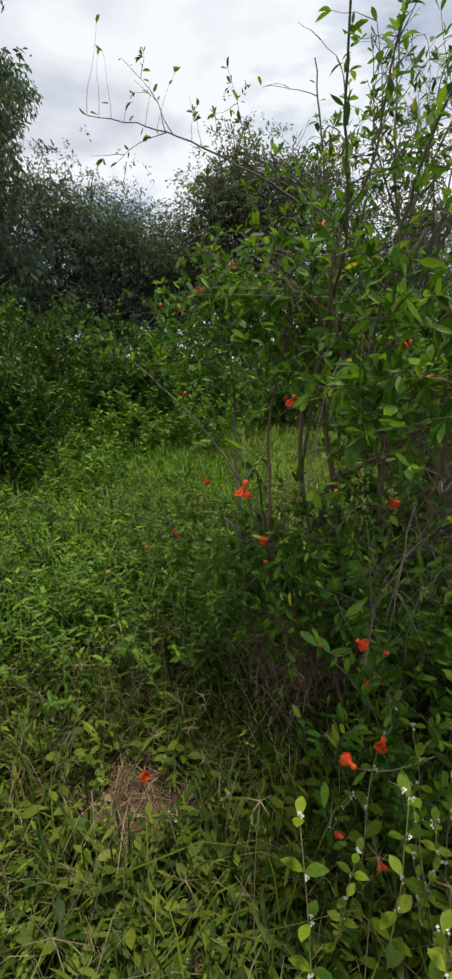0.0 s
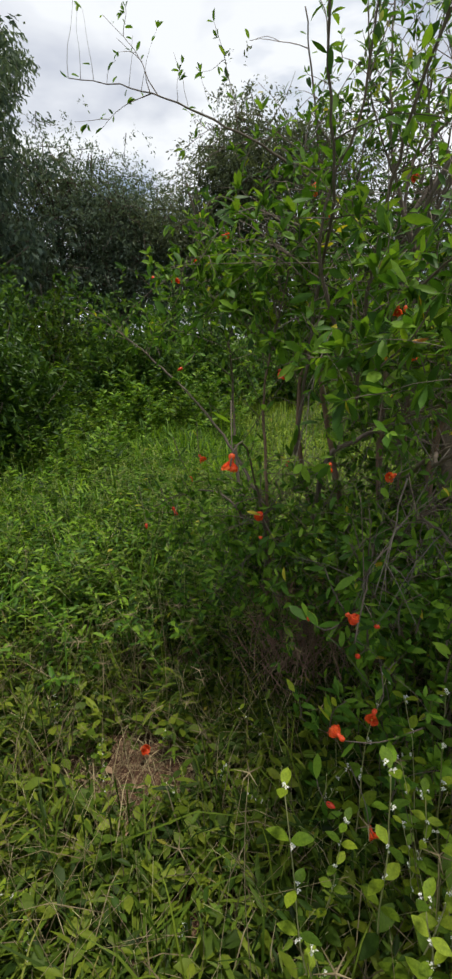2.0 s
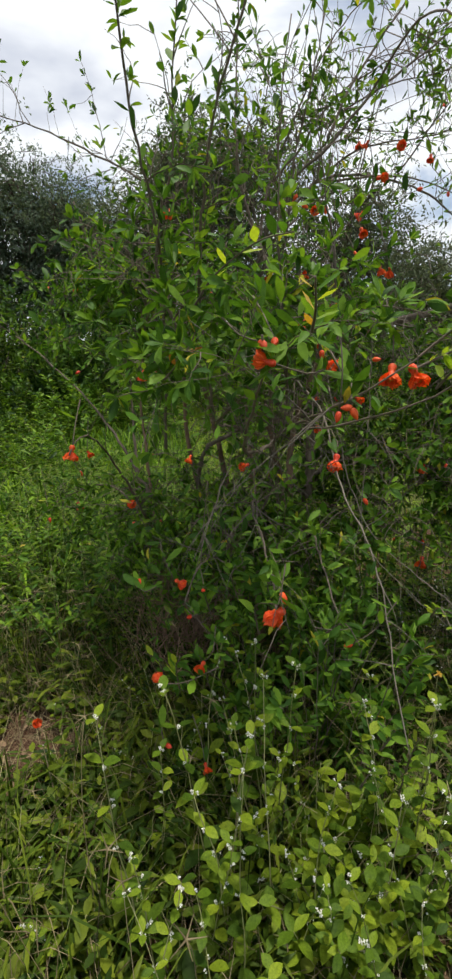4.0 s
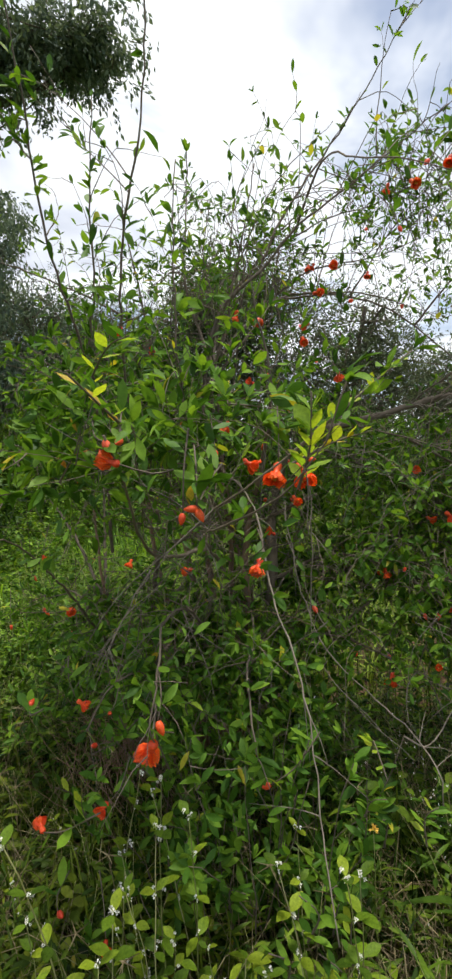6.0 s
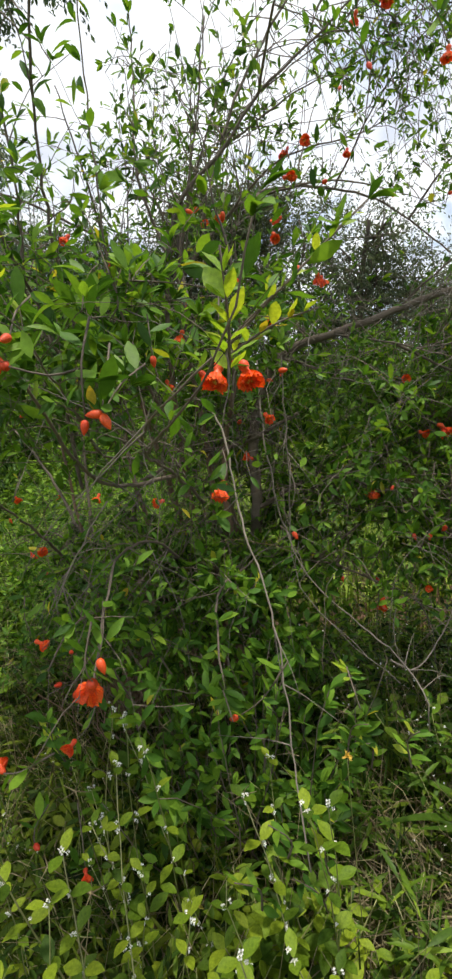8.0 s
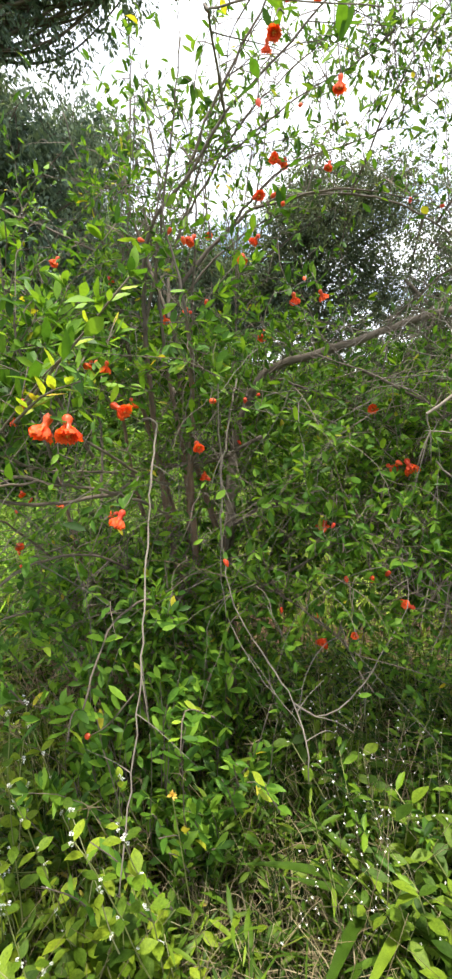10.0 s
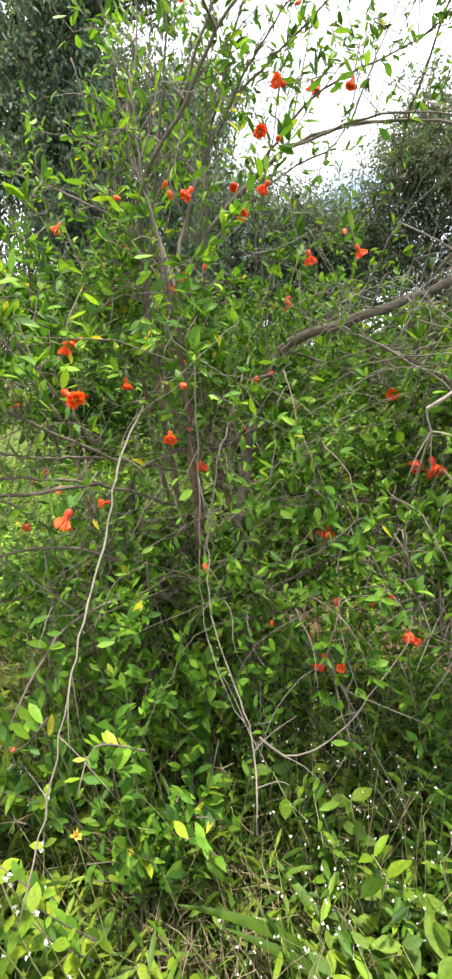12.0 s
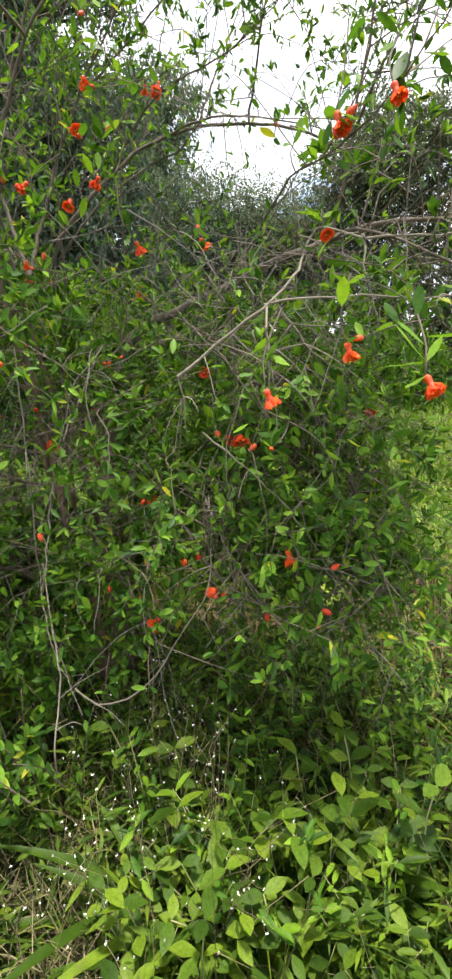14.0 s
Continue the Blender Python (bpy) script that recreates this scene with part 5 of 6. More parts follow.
sprig([(0.33, 0.82, 1.278), (0.391, 0.767, 1.348), (0.414, 0.755, 1.411)], 16, 0.040, [leaf_meshes[0], leaf_meshes[1], young_meshes[0], old_mesh, leaf_meshes[2]], 44)
sprig([(0.40, 0.80, 1.42), (0.443, 0.72, 1.467), (0.511, 0.604, 1.50), (0.562, 0.542, 1.502)], 16, 0.042, [leaf_meshes[0], leaf_meshes[1], young_meshes[0]], 45)
sprig([(0.70, 0.85, 0.62), (0.72, 0.74, 0.72), (0.74, 0.68, 0.70)], 14, 0.046, [leaf_meshes[0], leaf_meshes[1]], 46)
sprig([(0.97, 0.85, 0.66), (0.95, 0.76, 0.74), (0.96, 0.70, 0.70)], 14, 0.030, [leaf_meshes[1], young_meshes[0]], 47)


np.random.seed(48)
for k in range(15):
    x = np.random.uniform(0.22, 1.1)
    y = front(x) + np.random.uniform(0.32, 0.62)
    z = np.random.uniform(0.34, 0.82)
    d = unit(rnd(3) * (1, 0.6, 0.6) + (0, -0.7, 0.5))
    p = np.array([x, y, z])
    sprig([p + (0.02 * rnd(1)[0], 0.06, -0.14), p + (0, 0.01, -0.03), p + d * 0.05], np.random.randint(10, 15), np.random.uniform(0.034, 0.046), [leaf_meshes[0], leaf_meshes[1], leaf_meshes[2]] + ([young_meshes[0]] if k % 4 == 0 else []), 200 + k)
for k in range(6):
    p = np.array([0.80 + 0.09 * rnd(1)[0], 0.70 + 0.12 * rnd(1)[0], 0.34 + 0.03 * k])
    d = unit(rnd(3) * (1, 0.8, 0.5) + (-0.3, -0.5, 0.5))
    sprig([p + (0.02 * rnd(1)[0], 0.06, -0.14), p + (0, 0.01, -0.03), p + d * 0.05], np.random.randint(8, 12), np.random.uniform(0.034, 0.046), [leaf_meshes[0], leaf_meshes[1], young_meshes[0] if k % 3 == 0 else leaf_meshes[2]], 240 + k)
under("yellow_leaf", old_mesh, shrub, "yellow leaf about to fall", m=basis((0.43, 1.115, 0.755), (0.5, -0.3, 0.6), (0, -1, 0.5), 0.045))
under("yellow_leaf", old_mesh, shrub, "yellow leaf about to fall", m=basis((0.64, 0.515, 1.255), (0.1, -0.2, 0.9), (0.2, -1, 0.2), 0.03))

# a small yellow composite flower among the weeds
yellow = thing("yellow_flower", "small yellow flower on a thin stalk in the weeds", "flower")
g = Geo()
tube(g, spline([(0.95, 0.72, 0.02), (0.94, 0.715, 0.35), (0.933, 0.704, 0.595)], 0.05), 0.0014, 0.001, 4)
under("stem", g.mesh("stem", M_STEM), yellow)
g = Geo()
for k in range(26):
    d = unit(rnd(3) + (0, -0.2, 0.7))
    scatter(g, DIAMOND, [np.array((0.933, 0.704, 0.600)) + d * 0.002], [d], [rnd(3)], 0.009, 1.2)
under("head", g.mesh("head", M_STAMEN), yellow)


# ---- meadow and undergrowth ----
def blades(name, label, xs, ys, count, height, width, material, seed, lean=0.5, accept=None):
    np.random.seed(seed)
    x, y = np.random.uniform(*xs, count), np.random.uniform(*ys, count)
    if accept is not None:
        m = accept(x, y)
        x, y = x[m], y[m]
    n = len(x)
    h = np.random.uniform(*height, n) * np.random.uniform(0.6, 1.0, n)
    az = np.random.uniform(0, 2 * np.pi, n)
    ln = np.abs(np.random.normal(0, lean, n))
    base = np.stack([x, y, ground_height(x, y) - 0.01], -1)
    out = np.stack([np.cos(az), np.sin(az), np.zeros(n)], -1)
    side = np.stack([-np.sin(az), np.cos(az), np.zeros(n)], -1)
    up = np.array([0, 0, 1.0])
    w = (np.random.uniform(*width, n) / 2)[:, None]
    hh = h[:, None]
    l = ln[:, None]
    c1 = base + up * hh * 0.42 + out * hh * l * 0.2
    c2 = base + up * hh * (0.80 - 0.12 * l) + out * hh * l * 0.6
    c3 = base + up * hh * (1.0 - 0.38 * np.minimum(l, 1.4)) + out * hh * l * 1.1
    v = np.stack([base - side * w, base + side * w, c1 - side * w, c1 + side * w, c2 - side * w * 0.75, c2 + side * w * 0.75, c3], 1)
    b = (np.arange(n) * 7)[:, None]
    g = Geo()
    g.v.append(v.reshape(-1, 3))
    g.count = n * 7
    g.f.append((np.array([0, 1, 3, 2])[None] + b))
    g.f.append((np.array([2, 3, 5, 4])[None] + b))
    g.f.append((np.array([4, 5, 6])[None] + b))
    return thing(name, label, "grass", kind="stuff", data=g.mesh(name, material))


def patchy(x, y):
    """Thins the grass on the bare patch and in worn spots."""
    d = ((x + 0.24) / 0.20) ** 2 + ((y - 1.13) / 0.19) ** 2
    d2 = ((x - 1.2) / 0.1) ** 2 + ((y - 0.62) / 0.06) ** 2
    n = np.sin(5.3 * x + 1.1) * np.sin(6.1 * y + 0.4) * 0.5 + 0.5
    return (d > 1.0 + 0.6 * rnd(*x.shape)) & (d2 > 1.0 + 0.6 * rnd(*x.shape)) & (np.random.rand(*x.shape) < 0.6 + 0.4 * n)


blades("short_grass", "short green grass and seedlings on reddish soil", (-1.8, 3.2), (-0.2, 2.8), 11000, (0.05, 0.16), (0.004, 0.009), M_GRASS, 51, 0.7, patchy)
blades("fine_grass", "dense fine green grass in front of the shrub", (-1.1, 2.5), (0.2, 2.0), 7000, (0.04, 0.18), (0.003, 0.006), M_GRASS, 58, 1.1, patchy)
blades("tangled_grass", "tangled green and drying grass before the shrub", (0.9, 2.1), (0.72, 1.25), 900, (0.16, 0.36), (0.003, 0.006), M_HERB, 59, 0.9)
blades("tall_grass", "long thin green grass blades", (-1.8, 3.0), (0.3, 3.0), 5200, (0.18, 0.42), (0.003, 0.007), M_GRASS, 52, 0.6, patchy)
blades("dry_grass", "dry straw-coloured grass", (-1.3, 2.4), (0.2, 1.9), 6500, (0.06, 0.30), (0.0018, 0.0034), M_STRAW, 53, 0.9, patchy)
blades("dry_tangle", "tangle of dry straw at the shrub's foot", (0.85, 1.5), (0.62, 1.1), 1300, (0.1, 0.34), (0.0015, 0.0035), M_STRAW, 153, 1.3)
blades("straw_litter", "dry straw lying on the bare soil patch", (-0.46, -0.02), (1.0, 1.34), 260, (0.05, 0.14), (0.0015, 0.0035), M_STRAW, 154, 2.4)
blades("meadow_grass", "light green meadow grass behind the shrub", (-4.5, 6.5), (2.4, 10.5), 24000, (0.12, 0.34), (0.008, 0.018), M_LAWN, 54, 0.9)
blades("lush_grass", "tall lush grass tufts beside the thicket", (-3.0, 0.0), (2.1, 6.5), 17000, (0.18, 0.52), (0.007, 0.016), M_LUSH, 55, 1.3, lambda x, y: np.sin(2.6 * x + 1.0) * np.sin(1.9 * y) + 0.7 * rnd(*x.shape) > -0.25)
blades("side_grass", "rough green grass on the open side", (-5, 6), (-4, 2.6), 14000, (0.10, 0.28), (0.006, 0.013), M_LAWN, 57, 0.9, lambda x, y: (x < -1.3) | (x > 2.5) | (y < 0.15))
blades("far_grass", "light green grass of the far meadow", (-16, 18), (10, 30), 8000, (0.25, 0.6), (0.05, 0.10), M_LAWN, 56, 0.4)


def herbs(name, label, count, xs, ys, tall, leaf, material, seed, shape=OVATE, accept=None):
    """Small leafy plants, their stems and leaves in two meshes."""
    np.random.seed(seed)
    root = thing(name, label, "weeds", kind="stuff")
    gs, gl = Geo(), Geo()
    P, D, L = [], [], []
    for _ in range(count):
        x, y = np.random.uniform(*xs), np.random.uniform(*ys)
        if accept is not None and not accept(np.array([x]), np.array([y]))[0]:
            continue
        h = np.random.uniform(*tall)
        line = wander((x, y, float(ground_height(x, y)) - 0.01), (*(rnd(2) * 0.7), 1), h, 5, 0.02, 0.22)
        if h > 0.06:
            tube(gs, line[[0, 2, 5]], 0.0018, 0.0009, 3)
        n = max(3, int(h / 0.026))
        for k in range(n):
            t = (k + 0.7) / n * 5
            i = min(int(t), 4)
            p = line[i] + (line[i + 1] - line[i]) * (t - i)
            a = np.random.uniform(0, 6.28)
            for sg in (0, math.pi):
                P.append(p)
                D.append((math.cos(a + sg), math.sin(a + sg), np.random.uniform(-0.1, 0.7)))
                L.append(leaf * np.random.uniform(0.5, 1.2))
    P, D, L = np.array(P), np.array(D), np.array(L)
    half = np.random.rand(len(P)) < 0.5
    for m, s in ((half, shape), (~half, shape)):
        scatter(gl, s, P[m], D[m], rnd(m.sum(), 3) * 0.45 + (0, 0, 1), L[m])
    under("stem", gs.mesh("stem", M_STEM), root, kind="stuff")
    under("leaf_mass", gl.mesh("leaf_mass", material), root, kind="stuff")


herbs("low_weeds", "low broad-leaved weeds among the grass", 1800, (-1.3, 2.6), (0.15, 2.3), (0.04, 0.17), 0.042, M_LOW, 61, LOZENGE, patchy)
herbs("round_weeds", "low round-leaved weeds in the open grass", 1100, (-1.1, 0.7), (0.15, 1.5), (0.05, 0.18), 0.05, M_LOW, 67, OVAL, patchy)
herbs("creeping_weeds", "creeping narrow-leaved weeds matting the soil", 3000, (-1.2, 2.5), (0.15, 2.2), (0.03, 0.13), 0.042, M_HERB, 65, FLAT, patchy)
herbs("lush_weeds", "lush leafy weeds at the shrub's side", 700, (-1.3, 0.2), (1.8, 3.4), (0.15, 0.5), 0.04, M_HERB, 66, FLAT)
herbs("narrow_weeds", "narrow-leaved green weeds under the shrub", 600, (0.1, 2.6), (0.6, 2.2), (0.10, 0.32), 0.036, M_HERB, 62, LOZENGE)
herbs("thicket_weeds", "knee-high leafy weeds beside the meadow", 700, (-2.2, 0.1), (1.8, 4.4), (0.15, 0.55), 0.045, M_BROAD, 63, FLAT)
herbs("shade_weeds", "dark leafy weeds under the shrub's edge", 300, (0.9, 2.5), (1.05, 2.0), (0.15, 0.45), 0.045, M_LUSH_HERB, 70, LOZENGE)
herbs("tall_weeds", "waist-high green weeds rising before the thicket", 260, (-3.4, -1.3), (3.4, 6.6), (0.3, 0.8), 0.075, M_LUSH_HERB, 68, FLAT)
herbs("tall_weeds", "shoulder-high bright green weeds against the thicket", 260, (-4.6, -0.2), (6.2, 7.6), (0.5, 1.2), 0.095, M_LUSH_HERB, 71, FLAT)
herbs("rank_weeds", "rank green weeds beside the shrub", 420, (-1.9, 0.15), (1.5, 3.2), (0.2, 0.6), 0.05, M_LUSH_HERB, 69, LOZENGE)
herbs("meadow_weeds", "scattered leafy weeds in the meadow", 650, (-3.5, 4.5), (2.6, 7.5), (0.15, 0.5), 0.06, M_HERB, 64, FLAT)


herbs("lance_grass", "lance-leaved creeping grass at the shrub's foot", 260, (0.85, 2.3), (0.62, 1.4), (0.10, 0.36), 0.065, M_BROAD, 72, NARROW, lambda x, y: y > 0.5 + 0.26 * (x - 0.8))
herbs("lance_grass", "lance-leaved creeping grass in the open ground", 700, (-1.0, 0.75), (0.3, 1.9), (0.06, 0.22), 0.065, M_LOW, 73, NARROW, patchy)


# ---- white-flowered weeds: each plant a thing ----
HEAD = Geo()
for _ in range(12):
    d = unit(rnd(3))
    scatter(HEAD, FLAT, [d * 0.2], [d], [rnd(3)], 0.8, 2.0)
HEAD_MESH = HEAD.mesh("flower_head", M_WHITE)
WEED_LEAVES = [leaf_mesh("leaf", s, M_WEED) for s in (OVATE, OVATE2)]


def white_weed(height, lean, seed):
    np.random.seed(seed)
    root = thing("white_flowered_weed", "slender weed with paired oval leaves and tiny white flower heads", "weed", "white-flowered weeds")
    line = wander((0, 0, -0.02), (lean[0], lean[1], 1), height, 10, 0.015, 0.09)
    g = Geo()
    tube(g, line, 0.0022, 0.0009, 5)
    under("stem", g.mesh("stem", M_STEM), root)
    nodes_at = np.linspace(0.25, 1.0, 6)
    a = np.random.uniform(0, 6.28)
    for k, t in enumerate(nodes_at):
        f = t * 10
        i = min(int(f), 9)
        p = line[i] + (line[i + 1] - line[i]) * (f - i)
        a += 1.57 + rnd(1)[0] * 0.3
        size = 0.050 * (1.15 - 0.55 * t) * np.random.uniform(0.8, 1.2)
        for sg in (0, math.pi):
            d = (math.cos(a + sg), math.sin(a + sg), np.random.uniform(0.1, 0.7))
            under("leaf", WEED_LEAVES[k % 2], root, m=basis(p, d, rnd(3) * 0.3 + (0, 0, 1), size))
        if t > 0.4:
            for _ in range(np.random.randint(2, 4)):
                q = p + rnd(3) * 0.008
                under("flower_head", HEAD_MESH, root, "tiny white flower head", m=Matrix.Translation(q) @ Matrix.Scale(np.random.uniform(0.0034, 0.0060), 4))
    return root


protos = [white_weed(0.58, (0.10, 0.05), 71), white_weed(0.66, (-0.12, -0.05), 72), white_weed(0.52, (0.2, -0.1), 73), white_weed(0.36, (-0.2, 0.12), 74), white_weed(0.30, (0.05, 0.25), 75)]
np.random.seed(76)
spots = [(0.46, 0.40), (0.52, 0.52), (0.60, 0.44), (0.66, 0.56), (0.70, 0.40), (0.76, 0.50), (0.84, 0.44), (0.90, 0.56), (0.56, 0.62), (0.98, 0.50), (0.42, 0.58), (0.80, 0.62), (0.36, 0.46)]
while len(spots) < 24:
    spots.append((np.random.uniform(0.42, 1.0), np.random.uniform(0.42, 0.72)))
while len(spots) < 46:
    x = np.random.uniform(0.2, 1.0) if np.random.rand() < 0.75 else np.random.uniform(1.4, 2.3)
    y = 0.26 + 0.36 * max(0, x - 0.75) + abs(np.random.normal(0, 0.22))
    if y < 1.25 and (y > 0.3 or x > 0.3):
        spots.append((x, y))
while len(spots) < 70:
    spots.append((np.random.uniform(-0.7, 0.3), np.random.uniform(0.3, 1.3)))
spots += [(0.40, 0.66), (0.46, 0.78), (0.52, 0.68), (0.58, 0.80), (0.36, 0.82), (0.55, 0.90)]
for i, (x, y) in enumerate(spots):
    z = float(ground_height(x, y))
    small = 0.62 if x < 0.2 else 1.0
    pr = protos[i % 3] if i >= 70 else protos[i % 5] if x >= 0.2 else protos[3 + i % 2]
    m = Matrix.Translation((x, y, z)) @ Matrix.Rotation(np.random.uniform(0, 6.28), 4, "Z")
    if i < 5:
        protos[i].matrix_basis = m
        continue
    ob = copy_thing(pr, m)
    s = small * np.random.uniform(0.7, 1.15) if i < 70 else np.random.uniform(1.0, 1.3)
    ob.scale = (s, s, s)


# ---- an airy weed with many tiny white heads, and its dry twigs ----
def airy_weed(at, height, count, seed):
    np.random.seed(seed)
    root = thing("airy_weed", "airy many-branched weed with pale stems and tiny white heads", "weed", "airy weeds", at=(*at, float(ground_height(*at))))
    gs, gh = Geo(), Geo()
    for _ in range(count):
        line = wander((*(rnd(2) * 0.03), 0), (*(rnd(2) * 0.55), 1), height * np.random.uniform(0.6, 1.0), 9, 0.0, 0.10)
        tube(gs, line, 0.0014, 0.0006, 3)
        for _ in range(5):
            q = line[np.random.randint(3, 10)]
            br = wander(q, rnd(3) + (0, 0, 0.8), np.random.uniform(0.05, 0.13), 4, 0.0, 0.2)
            tube(gs, br, 0.0008, 0.0004, 3)
            for e in (br[-1], br[2]):
                if np.random.rand() < 0.6:
                    for _ in range(5):
                        scatter(gh, FLAT, [e], [unit(rnd(3))], [rnd(3)], np.random.uniform(0.0022, 0.0044), 2.0)
    under("stem", gs.mesh("stem", M_STRAW), root, kind="stuff")
    under("flower_head", gh.mesh("flower_head", M_WHITE), root, "tiny white heads", "stuff")


airy_weed((1.30, 0.98), 0.55, 12, 111)
airy_weed((1.38, 0.90), 0.48, 9, 112)
airy_weed((1.22, 0.86), 0.42, 7, 113)
airy_weed((1.20, 1.18), 0.62, 11, 114)
airy_weed((1.30, 1.10), 0.55, 9, 115)
airy_weed((1.44, 1.06), 0.50, 8, 116)


# ---- broad-bladed grass clumps ----
BLADE = leaf_shape((0.022, 0.036, 0.042, 0.04, 0.032, 0.018), 0.5, 0.6, 0.0)
BLADE2 = leaf_shape((0.025, 0.04, 0.046, 0.042, 0.03, 0.016), 0.35, 0.35, 0.0)
blade_meshes = [leaf_mesh("blade", s, M_BROAD) for s in (BLADE, BLADE2)]


def broad_grass(seed):
    np.random.seed(seed)
    root = thing("broad_grass_clump", "clump of broad-bladed bright green grass", "grass clump", "broad grass clumps")
    for k in range(9):
        a = np.random.uniform(0, 6.28)
        d = (math.cos(a), math.sin(a), np.random.uniform(0.7, 1.9))
        under("blade", blade_meshes[k % 2], root, m=basis((0.02 * math.cos(a), 0.02 * math.sin(a), 0.02 + 0.012 * k), d, (0, 0, 1), np.random.uniform(0.2, 0.34)))
    return root


clumps = [broad_grass(81), broad_grass(82), broad_grass(83)]
np.random.seed(84)
for i in range(12):
    if i < 7:
        x = np.random.uniform(1.25, 2.0)
        y = 0.80 + 0.2 * (x - 1.0) + np.random.uniform(0, 0.3)
    else:
        x, y = np.random.uniform(-0.9, 0.6), np.random.uniform(0.5, 1.4)
    m = Matrix.Translation((x, y, float(ground_height(x, y)))) @ Matrix.Rotation(np.random.uniform(0, 6.28), 4, "Z")
    if i < 3:
        clumps[i].matrix_basis = m
    else:
        ob = copy_thing(clumps[i % 3], m)
        s = np.random.uniform(0.6, 0.9) * (1.0 if i < 7 else 0.6)
        ob.scale = (s, s, s)


# ---- broad-leaved weeds: each plant a thing ----
def broad_weed(height, seed, leaves, label):
    np.random.seed(seed)
    root = thing("broad_leaved_weed", label, "weed", "broad-leaved weeds")
    g = Geo()
    shoots = [wander((0, 0, -0.02), (*(rnd(2) * 0.5), 1), height * np.random.uniform(0.7, 1.0), 6, 0.03, 0.12) for _ in range(3)]
    for line in shoots:
        tube(g, line, 0.0026, 0.0012, 5)
    under("stem", g.mesh("stem", M_STEM), root)
    for line in shoots:
        a = np.random.uniform(0, 6.28)
        for k in range(2, 7):
            a += 1.57 + rnd(1)[0] * 0.4
            for sg in (0, math.pi):
                d = (math.cos(a + sg), math.sin(a + sg), np.random.uniform(0.0, 0.6))
                under("leaf", leaves[k % 2], root, m=basis(line[k], d, rnd(3) * 0.35 + (0, -0.15, 1), np.random.uniform(0.040, 0.066) * (1.1 - 0.06 * k), np.random.uniform(0.8, 1.05)))
    return root


BROAD_LEAVES = [leaf_mesh("leaf", s, M_BROAD) for s in (OVATE, OVATE2)]
GREEN, YELLOW = "bushy weed with large bright green oval leaves", "bushy weed with pale yellow-green oval leaves"
broads = [broad_weed(0.42, 101, BROAD_LEAVES, GREEN), broad_weed(0.34, 102, BROAD_LEAVES, GREEN), broad_weed(0.28, 103, BROAD_LEAVES, GREEN),
          broad_weed(0.36, 105, WEED_LEAVES, YELLOW), broad_weed(0.28, 106, WEED_LEAVES, YELLOW)]
np.random.seed(104)
for i in range(78):
    if i < 3 or 5 <= i < 44:
        x = np.random.uniform(1.3, 2.5)
        y = 0.62 + 0.28 * (x - 1.0) + abs(np.random.normal(0, 0.25))
        pr = broads[i % 3]
    else:
        x = np.random.uniform(0.48, 1.05)
        y = 0.40 + 0.1 * x + abs(np.random.normal(0, 0.14))
        pr = broads[3 + i % 2]
    if i >= 58:
        x, y, pr = np.random.uniform(1.15, 1.95), np.random.uniform(1.0, 1.45), broads[i % 3]
    elif i >= 53:
        x, y, pr = np.random.uniform(0.42, 0.78), np.random.uniform(0.56, 0.80), broads[3]
    m = Matrix.Translation((x, y, float(ground_height(x, y)))) @ Matrix.Rotation(np.random.uniform(0, 6.28), 4, "Z")
    if i < 5:
        broads[i].matrix_basis = m
    else:
        ob = copy_thing(pr, m)
        s = np.random.uniform(0.7, 1.25) * (1.2 if i >= 58 else 1.0)
        ob.scale = (s, s, s)


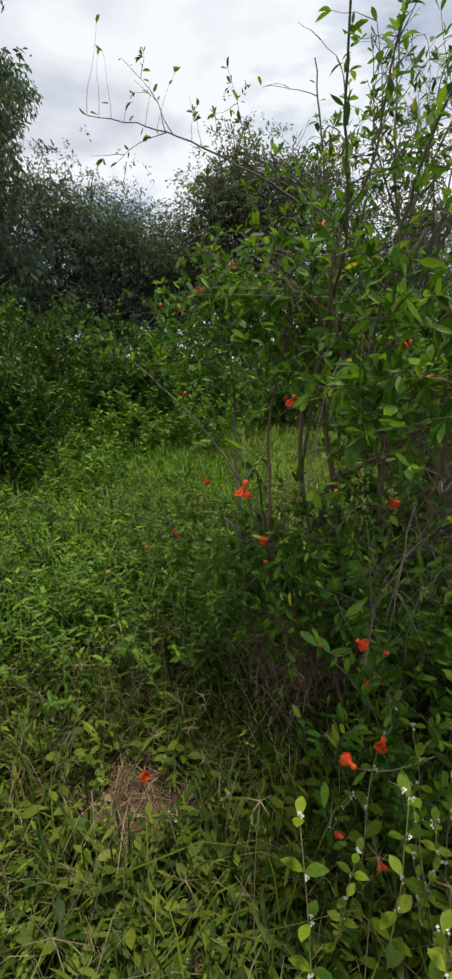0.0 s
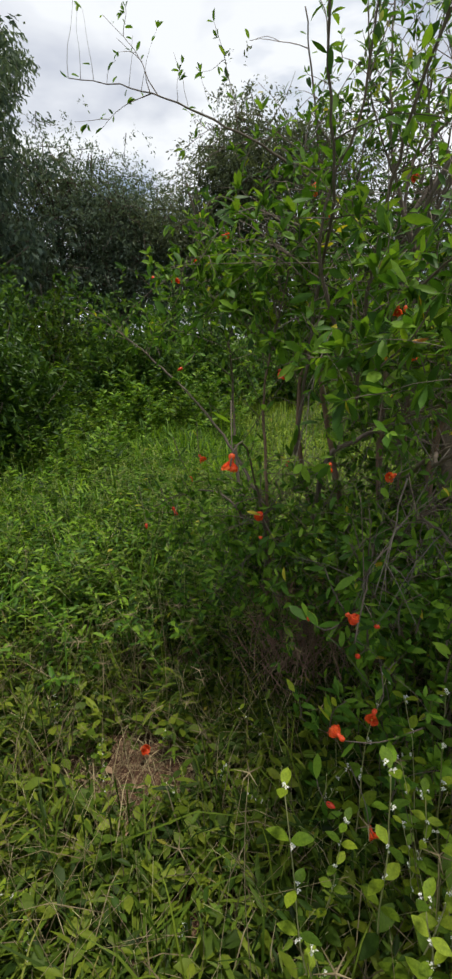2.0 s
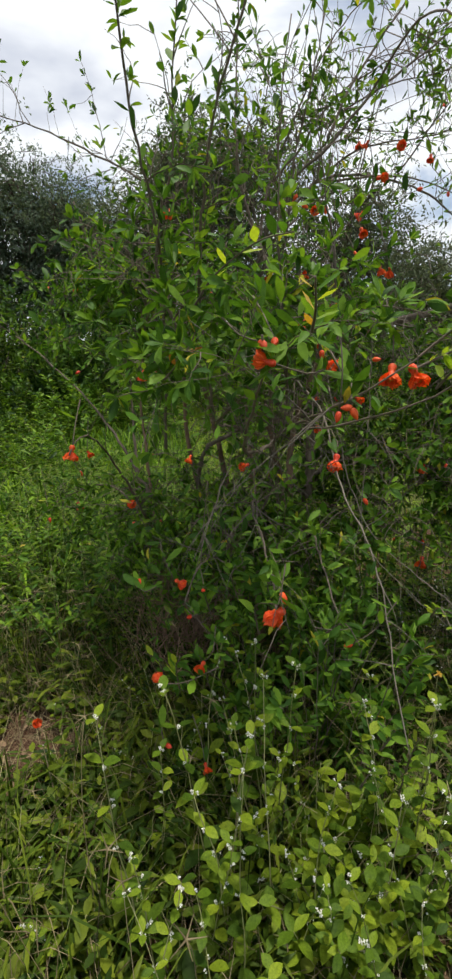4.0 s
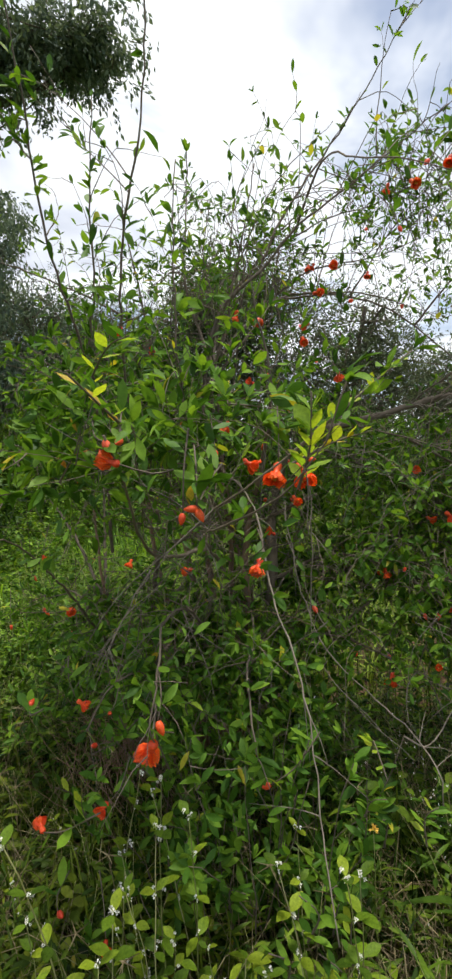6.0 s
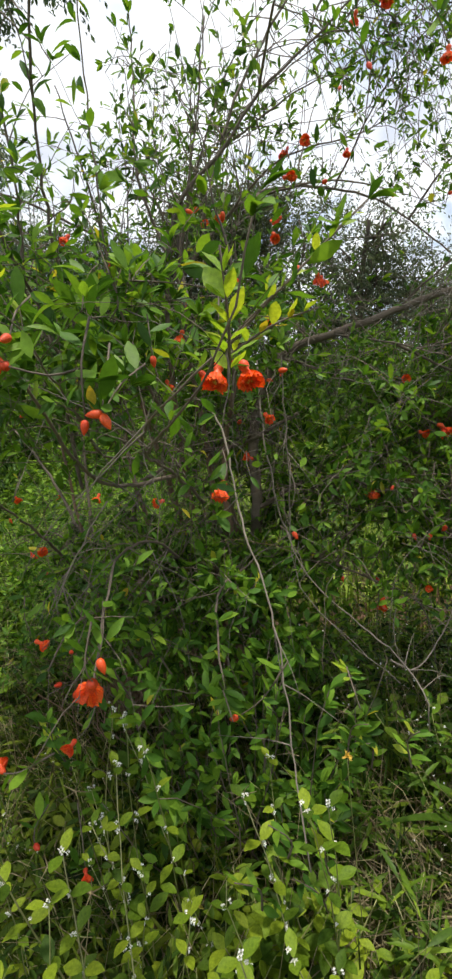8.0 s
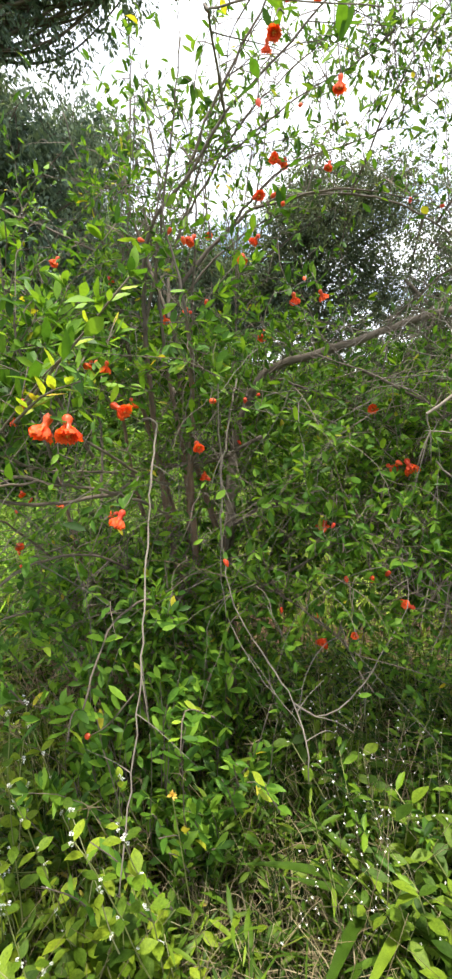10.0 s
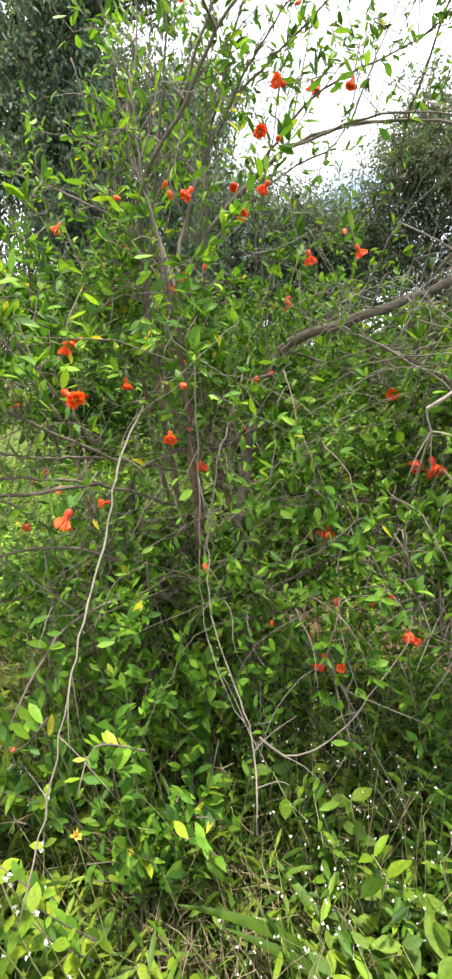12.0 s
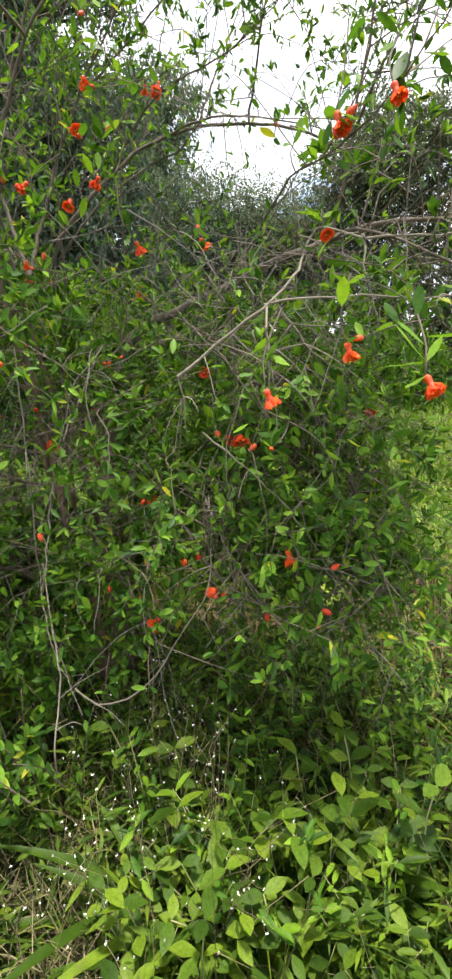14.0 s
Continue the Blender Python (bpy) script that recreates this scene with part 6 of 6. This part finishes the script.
# ---- finger-grass seed heads and bare stalks ----
def finger_grass(height, seed):
    np.random.seed(seed)
    root = thing("finger_grass_stalk", "thin stalk with a star of pale dry seed spikes", "grass stalk", "finger-grass stalks")
    line = wander((0, 0, -0.01), (*(rnd(2) * 0.25), 1), height, 8, 0.03, 0.07)
    g = Geo()
    tube(g, line, 0.0013, 0.0008, 4)
    under("stem", g.mesh("stem", M_STRAW), root)
    top = line[-1]
    for k in range(5):
        a = k * 1.257 + np.random.uniform(-0.25, 0.25)
        d = np.array([math.cos(a), math.sin(a), np.random.uniform(-0.15, 0.35)])
        gs = Geo()
        tube(gs, np.array([top, top + d * 0.014, top + d * 0.03]), 0.0018, 0.0006, 5)
        under("spike", gs.mesh("spike", M_STRAW), root)
    return root


fingers = [finger_grass(0.55, 91), finger_grass(0.45, 92), finger_grass(0.33, 93)]
np.random.seed(94)
fspots = [(0.355, 0.349), (0.42, 0.46), (0.25, 0.36)]
for _ in range(26):
    fspots.append((np.random.uniform(-0.8, 1.0), np.random.uniform(0.4, 1.7)))
for _ in range(24):
    fspots.append((np.random.uniform(-0.8, 0.25), np.random.uniform(1.0, 1.9)))
for i, (x, y) in enumerate(fspots):
    m = Matrix.Translation((x, y, float(ground_height(x, y)))) @ Matrix.Rotation(np.random.uniform(0, 6.28), 4, "Z")
    if i < 3:
        fingers[i].matrix_basis = m
    else:
        copy_thing(fingers[i % 3], m)

np.random.seed(95)
g = Geo()
for _ in range(620):
    x = np.random.uniform(-1.0, 2.4)
    y = np.random.uniform(0.3, 1.7) + 0.25 * max(0, x - 0.75)
    line = wander((x, y, float(ground_height(x, y))), (*(rnd(2) * 0.8), 1), np.random.uniform(0.2, 0.6), 6, 0.05, 0.08)
    tube(g, line, 0.0012, 0.0005, 3)
thing("bare_stalks", "thin pale grass stalks without leaves", "grass stalks", kind="stuff", data=g.mesh("bare_stalks", M_STRAW))


# ---- litter ----
np.random.seed(97)
dead_meshes = [leaf_mesh("dead_leaf", s, M_DEAD) for s in (LANCE3, OVATE2)]
for i in range(70):
    if i < 22:
        x, y = -0.24 + np.random.normal(0, 0.12), 1.16 + np.random.normal(0, 0.1)
    else:
        x, y = np.random.uniform(-0.8, 2.2), np.random.uniform(0.4, 1.9)
    ob = tagged(new("dead_leaf", dead_meshes[i % 2]), "curled brown dead leaf on the soil", "leaf", "fallen leaves")
    ob.matrix_basis = basis((x, y, float(ground_height(x, y)) + 0.008), (*rnd(2), 0.1), rnd(3) * 0.3 + (0, 0, 1), np.random.uniform(0.03, 0.06))
